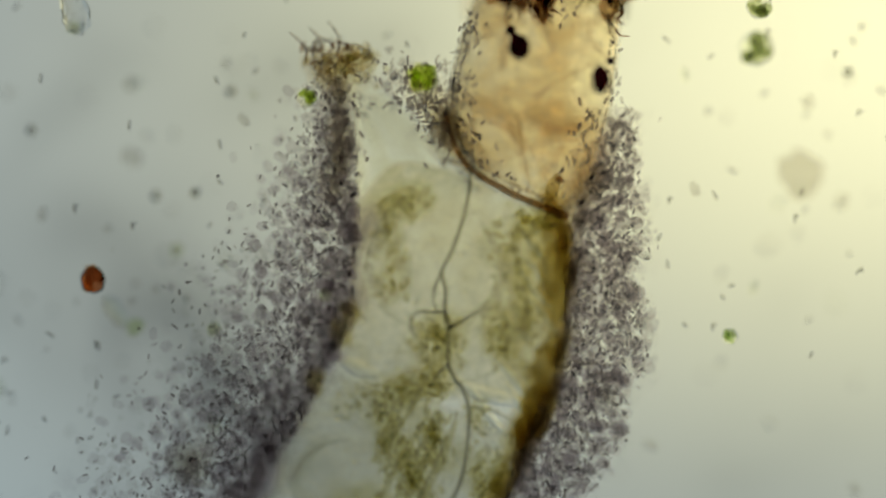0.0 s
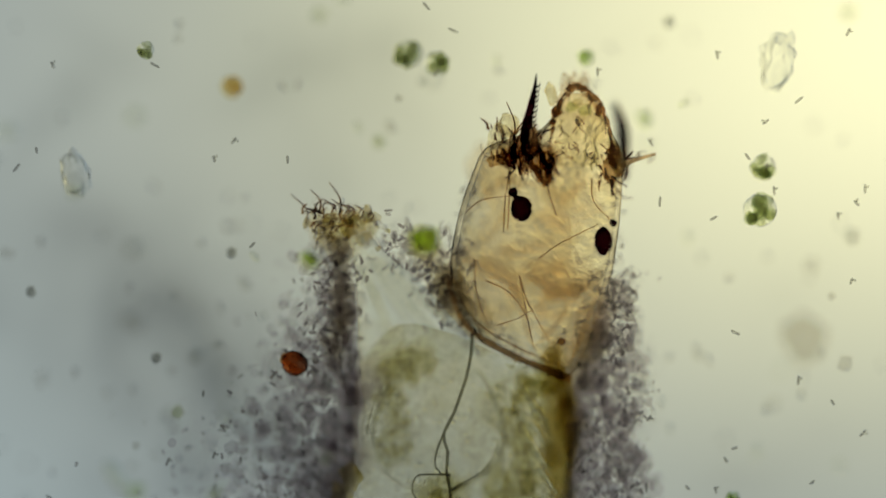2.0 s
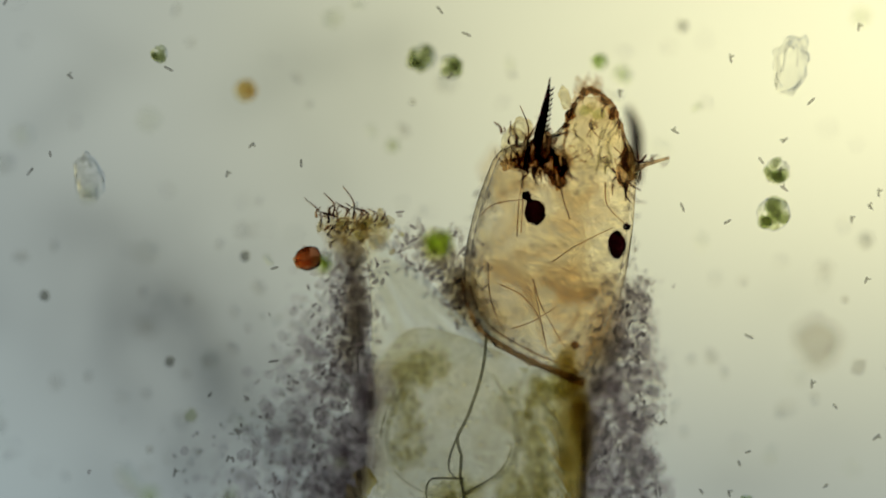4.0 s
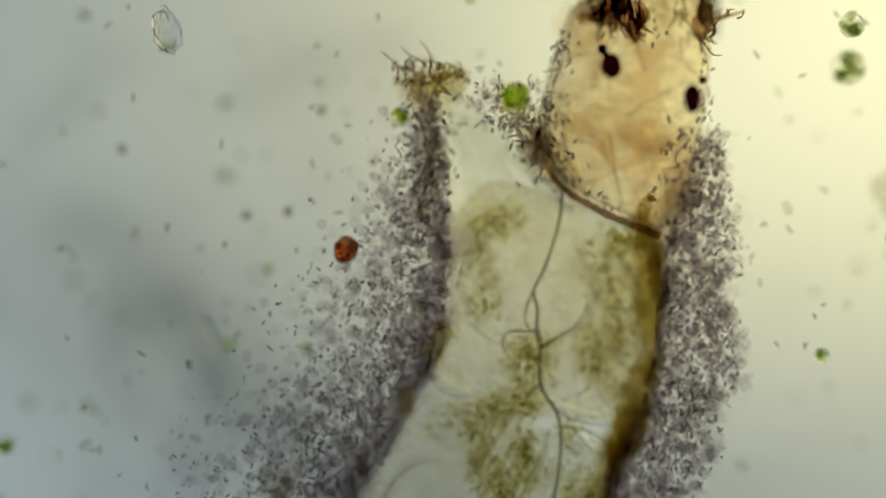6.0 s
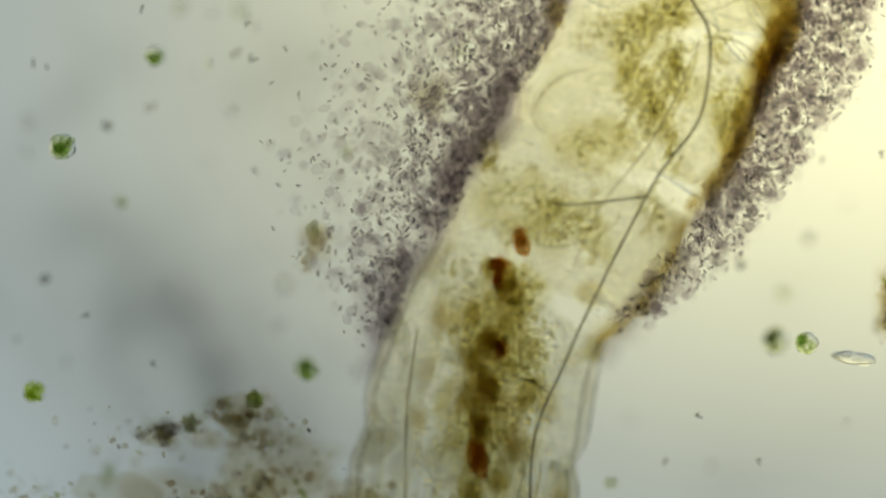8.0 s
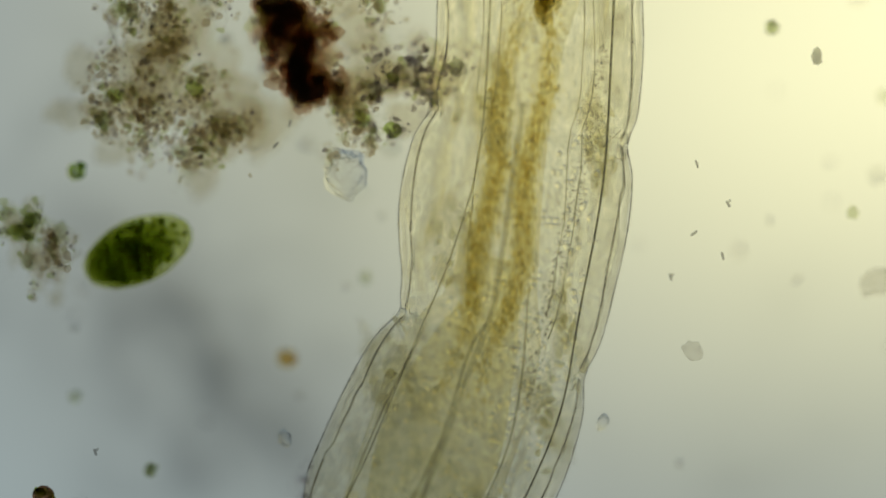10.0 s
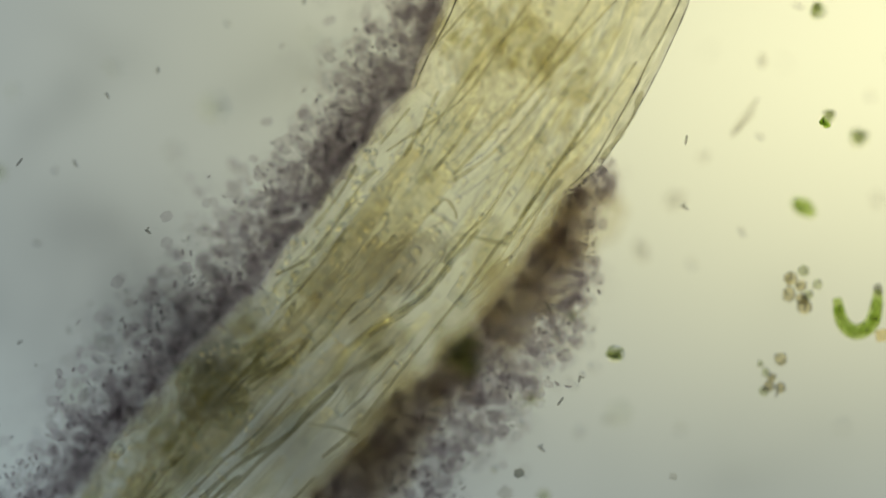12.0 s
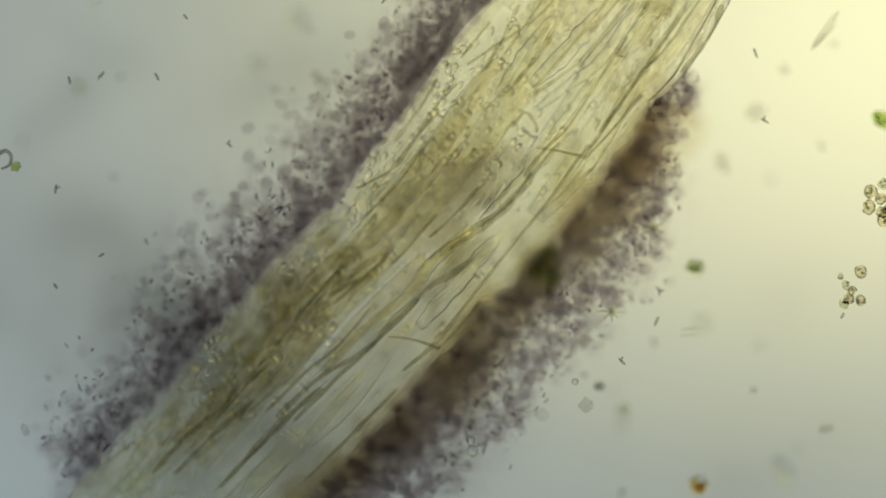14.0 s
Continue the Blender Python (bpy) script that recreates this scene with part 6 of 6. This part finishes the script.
clump(7.5, 1485, 700, 32, 100, 18, BROWN, "column of olive debris grains", 12)
clump(7.5, 1540, 765, 44, 50, 10, BROWN, "small olive debris clump", 13)
clump(7.7, 360, 860, 70, 50, 40, BROWN, "small brown debris clump in water", 15)
clump(7.7, 495, 530, 40, 40, 6, BROWN, "faint brown debris grains", 16)
clump(7.7, 230, 870, 40, 30, 14, ROD, "small grey debris clump", 17)


# ---- colonies, filaments, needles near the tail ----
def colony(t, x, y, cells, r, label):
    ob = thing("cell_colony", label, "colony", at(t, x, y, 0.2))
    g = random.Random(x)
    for k, (cx, cy) in enumerate(cells):
        cx, cy = cx * 0.82, cy * 0.86
        q, squash, turn = r * g.uniform(0.75, 1.1), g.uniform(0.75, 1.25), g.uniform(0, 3)
        cell = part("colony_cell", oval(bmesh.new(), (cx / 1000, -cy / 1000, 0), q, q * squash, q * 0.8, turn, 0.3, cx, 2), BROWN_FAT if k % 3 else OLIVE, ob, "small clear brownish cell")
        loop = []
        for i in range(15):
            a = math.tau * i / 14 + k
            px, py = q * math.cos(a), q * squash * math.sin(a)
            loop.append((cx / 1000 + px * math.cos(turn) - py * math.sin(turn), -cy / 1000 + px * math.sin(turn) + py * math.cos(turn), 0.002))
        if k % 3:
            part("cell_outline", tube(bmesh.new(), loop[:12], [0.0006 + 0.0016 * abs(math.sin(i * 0.5 + k)) for i in range(12)], 5), LINE, cell, "dark outline")
        bm = bmesh.new()
        for i in range(4):
            oval(bm, (cx / 1000 + g.uniform(-.6, .6) * q, -cy / 1000 + g.uniform(-.6, .6) * q, 0.004), q * 0.32, q * 0.26, q * 0.2, i, 0.5, i, 1)
        tagged(part("cell_grain", bm, LINE, cell), kind="stuff")
    return ob


colony(12.5, 1475, 390, ((2, -36), (-4, -6), (-30, 12), (32, -8), (4, 38), (-26, -20), (12, 14), (-2, 22)), 0.013, "cluster of ring shaped brownish cells")
colony(12.5, 1418, 545, ((-10, -8), (-4, 20), (22, -36), (-22, -26), (22, 24), (4, 4), (-14, 32)), 0.009, "small cluster of dark grained cells")
eug = thing("green_cell", "plump bright green oval swimming cell", "cell", at(12.5, 1477, 247, 0.235))
part("cell_wall", oval(bmesh.new(), (0, 0, 0), 0.024, 0.014, 0.013, -0.6, 0.1, 3, 3), DEEP, eug)
bm = bmesh.new()
for k in range(8):
    oval(bm, (rng.uniform(-0.013, 0.013), rng.uniform(-0.009, 0.009), 0.004), 0.006, 0.005, 0.004, 0, 0.3, k, 1)
tagged(part("plastid", bm, DEEP, eug), kind="stuff")
fil = thing("green_filament", "curved green worm shaped alga", "alga", at(12.0, 1518, 560, 0.2))
run = spline([(-38, -32), (-30, 8), (-6, 28), (22, 14), (32, -22), (34, -46)], 24)
part("sheath", tube(bmesh.new(), [(x / 1000, -y / 1000, 0) for x, y in run], [0.014 * math.sin(math.pi * (i + 2.5) / 28) ** 0.5 for i in range(24)], 10), DEEP, fil)
part("plastid", tube(bmesh.new(), [(x / 1000, -y / 1000, 0.002) for x, y in run[2:-2]], [0.008 + 0.003 * math.sin(i * 1.9) for i in range(20)], 8), DEEP, fil)
part("end_cap", oval(bmesh.new(), (run[-1][0] / 1000, -run[-1][1] / 1000, 0.0), 0.008, 0.012, 0.008, 0.1, 0.3, 2, 2), LINE, fil, "dark end")
part("tail", oval(bmesh.new(), (0.042, -0.034, 0.0), 0.014, 0.011, 0.008, 0.5, 0.4, 3, 2), AMBER, fil, "orange tail")
for t, x, y, ln, turn, r in ((12.5, 1372, 88, 0.085, 0.95, 0.006), (12.5, 1132, 627, 0.034, 0.05, 0.0016), (14.0, 1225, 583, 0.04, 0.05, 0.0018), (11.0, 1500, 637, 0.1, -0.25, 0.006),
                             (11.0, 1190, 812, 0.06, 0.8, 0.004), (9.8, 440, 135, 0.04, -0.8, 0.002), (9.8, 190, 205, 0.09, -1.2, 0.002)):
    d = Vector((math.cos(turn), math.sin(turn), 0)) * ln / 2
    ob = thing("needle_cell", "thin straight pale needle shaped cell", "diatom", at(t, x, y, 0.22))
    part("cell_wall", tube(bmesh.new(), [-d, -d * 0.6, d * 0.6, d], [r * 0.3, r, r, r * 0.3], 6), GREY, ob)
hook = thing("debris_clump", "dark hooked thread with a green cell stuck to it", "debris", at(14.0, 14, 285, 0.2))
part("thread", tube(bmesh.new(), [(x / 1000, -y / 1000, 0) for x, y in spline([(-16, -12), (-4, -18), (6, -8), (2, 8), (-12, 14)], 16)], 0.0042, 6, 0.5), LINE, hook, "dark hooked thread")
part("stuck_cell", oval(bmesh.new(), (0.014, -0.010, 0.004), 0.010, 0.009, 0.007, 0.4, 0.4, 3, 2), DEEP, hook, "green stuck cell")
for x, y, r in ((836, 783, 7), (838, 800, 9), (1020, 678, 5), (1130, 443, 6)):
    ob = thing("clear_bubble", "tiny clear round bubble with a dark ring", "bubble", at(13.5, x, y, 0.2))
    part("bubble_wall", oval(bmesh.new(), (0, 0, 0), r / 1000, r / 1000, r / 1000, 0, 0.1, x, 3), GHOST, ob)
    part("ring", tube(bmesh.new(), [(r / 1000 * math.cos(a), r / 1000 * math.sin(a), 0.002) for a in np.linspace(0, math.tau, 17)], 0.0012, 5), LINE, ob, "dark ring")
for t, x, y in ((14.0, 1155, 405), (14.0, 1083, 552)):
    ob = thing("star_crystal", "small spiky pale star crystal", "crystal", at(t, x, y, 0.2))
    for k in range(4):
        a = k * 0.8 + x
        d = Vector((math.cos(a), math.sin(a), 0)) * 0.03 * (0.6 + 0.4 * ((k * 7) % 3) / 2)
        part("needle", tube(bmesh.new(), [-d, (0, 0, 0.002), d], [0.001, 0.003, 0.001], 5), NEEDLE, ob)


# ---- free bacteria and specks all over the slide ----
SWIMMERS = []
speck_meshes = []
for k in range(5):
    g = random.Random(k)
    me = rod_mesh("bacterium", [Vector((0, 0, 0)), Vector((0.003, 0.004, 0.001))][:1 + k % 2], [0.013 + 0.002 * k, 0.009], [0.0024, 0.0022], [(g.uniform(-.4, .4), 1, 0), (1, .6, 0)])
    me.materials.append(SPECK)
    speck_meshes.append(me)


def clear_of_larva(p):
    mx, my = p.x * 1000 + 784, 441 - p.y * 1000
    d = np.hypot(AXIS[:, 0] - mx, AXIS[:, 1] - my)
    return d.min() > 230 and math.hypot(mx - 950, my - 400) > 200


spread = random.Random(77)
count = 0
while count < 290:
    t = spread.choice([r[0] for r in DRIFT if r[0] < 2.8] + [4.8, 5.5, 6.2, 6.8, 7.2, 7.6, 8.2, 8.8, 9.3, 9.8, 10.3, 10.8, 11.2, 11.6, 12, 12.5, 13, 13.5])
    p = at(t, spread.uniform(-60, 1630), spread.uniform(-60, 940), spread.choice([0.19, 0.2, 0.17, 0.1, 0.27, 0.31, 0.35, 0.05]))
    if not clear_of_larva(p):
        continue
    ob = tagged(new("bacterium", speck_meshes[count % 5]), "tiny dark rod bacterium drifting in water", "bacterium", "free bacteria")
    ob.matrix_basis = Matrix.Translation(p) @ pose(0, 0, 0, 0, 0, spread.uniform(-60, 60))
    SWIMMERS.append(ob)
    count += 1


faint_meshes = []
for k in range(5):
    bm = oval(bmesh.new(), (0, 0, 0), 0.006 + 0.0016 * k, 0.007 + 0.001 * (k * 3 % 5), 0.005, 0.4 * k, 0.7, k, 2, 9)
    me = bpy.data.meshes.new("speck")
    bm.to_mesh(me)
    bm.free()
    me.materials.append((GREY, CELL, LINE, OLIVE, GREY)[k])
    faint_meshes.append(me)
count = 0
while count < 150:
    t = spread.choice([0.0, 0.5, 1.5, 2.5, 4.8, 5.5, 6.2, 6.8, 7.2, 7.6, 8.2, 8.8, 9.3, 9.8, 10.3, 10.8, 11.2, 11.6, 12, 12.5, 13.5])
    p = at(t, spread.uniform(-60, 1630), spread.uniform(-60, 940), spread.choice([0.05, 0.1, 0.15, 0.27, 0.3, 0.33, 0.36]))
    if not clear_of_larva(p):
        continue
    ob = tagged(new("speck", faint_meshes[count % 5]), "faint greyish speck drifting in water", "speck", "faint specks")
    ob.matrix_basis = Matrix.Translation(p) @ pose(0, 0, 0, 0, 0, spread.uniform(-90, 90))
    count += 1


def motions():
    """What moves: the optics with the axis, the swarm's trembling, the swimmers."""
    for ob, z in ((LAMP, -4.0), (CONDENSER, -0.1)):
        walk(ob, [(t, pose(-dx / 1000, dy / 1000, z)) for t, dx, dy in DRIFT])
    for k, ob in enumerate(SWARM):
        r = random.Random(k)
        x, y, z = ob.location
        walk(ob, [(0.5 * i, pose(x + r.uniform(-.004, .004), y + r.uniform(-.004, .004), z, 0, 0, r.uniform(-1.2, 1.2))) for i in range(29)])
    for k, ob in enumerate(SWIMMERS):
        if k % 3:
            continue
        r = random.Random(k)
        x, y, z = ob.location
        a, turn = ob.matrix_basis.to_euler().z, 0
        rows = []
        for i in range(15):
            rows.append((float(i), pose(x, y, z, 0, 0, math.degrees(a) + turn)))
            x, y, turn = x + r.uniform(-.02, .02), y + r.uniform(-.02, .02), turn + r.uniform(-30, 30)
        walk(ob, rows)
    red = ((0, 162, 496), (0.5, 217, 652), (1, 291, 611), (1.5, 403, 600), (2, 521, 643), (2.5, 562, 608), (2.7, 560, 597), (3.7, 545, 480), (4.8, 547, 378), (5, 534, 366), (5.5, 577, 417),
           (6, 612, 441), (6.5, 611, 420), (7, 582, 332), (7.5, 576, 66), (7.7, 560, 4), (10, 250, -900), (14, 100, -2200))
    walk(RED_CYST, [(t, Matrix.Translation(at(t, x, y, 0.2)) @ pose(0, 0, 0, 0, 0, 25 * t)) for t, x, y in red])
    dark = ((0, 300, 3000), (9.8, 95, 1010), (10, 77, 879), (10.4, 77, 612), (10.5, 66, 536), (11, 52, 404), (11.2, 14, 323), (11.5, -80, 150), (14, -300, -300))
    walk(DARK_CYST, [(t, Matrix.Translation(at(t, x, y, 0.2)) @ pose(0, 0, 0, 0, 0, 20 * t)) for t, x, y in dark])
    drift = ((0, 1140, -45), (0.5, 1147, 196), (1, 1150, 193), (1.5, 1145, 205), (2, 1139, 211), (2.5, 1130, 205), (2.7, 1124, 201), (4.8, 1085, 80), (5, 1080, 35), (14, 1500, -3400))
    walk(DRIFTER, [(t, Matrix.Translation(at(t, x, y, 0.28)) @ pose(0, 0, 0, 0, 0, 12 * t)) for t, x, y in drift])
    swim = ((0, -500, 2380, 0), (7.7, -60, 1750, 0), (9.8, 214, 542, 0), (9.9, 214, 495, -22), (10.0, 245, 445, -66), (10.1, 328, 362, -78), (10.2, 350, 275, -70), (10.3, 425, 210, -60), (10.4, 500, 148, -45), (10.7, 590, 20, -38), (11.2, 680, -170, -25), (14, 900, -900, 0))
    walk(CILIATE, [(t, Matrix.Translation(at(t, x, y, 0.24)) @ pose(0, 0, 0, 0, 0, a)) for t, x, y, a in swim])


motions()
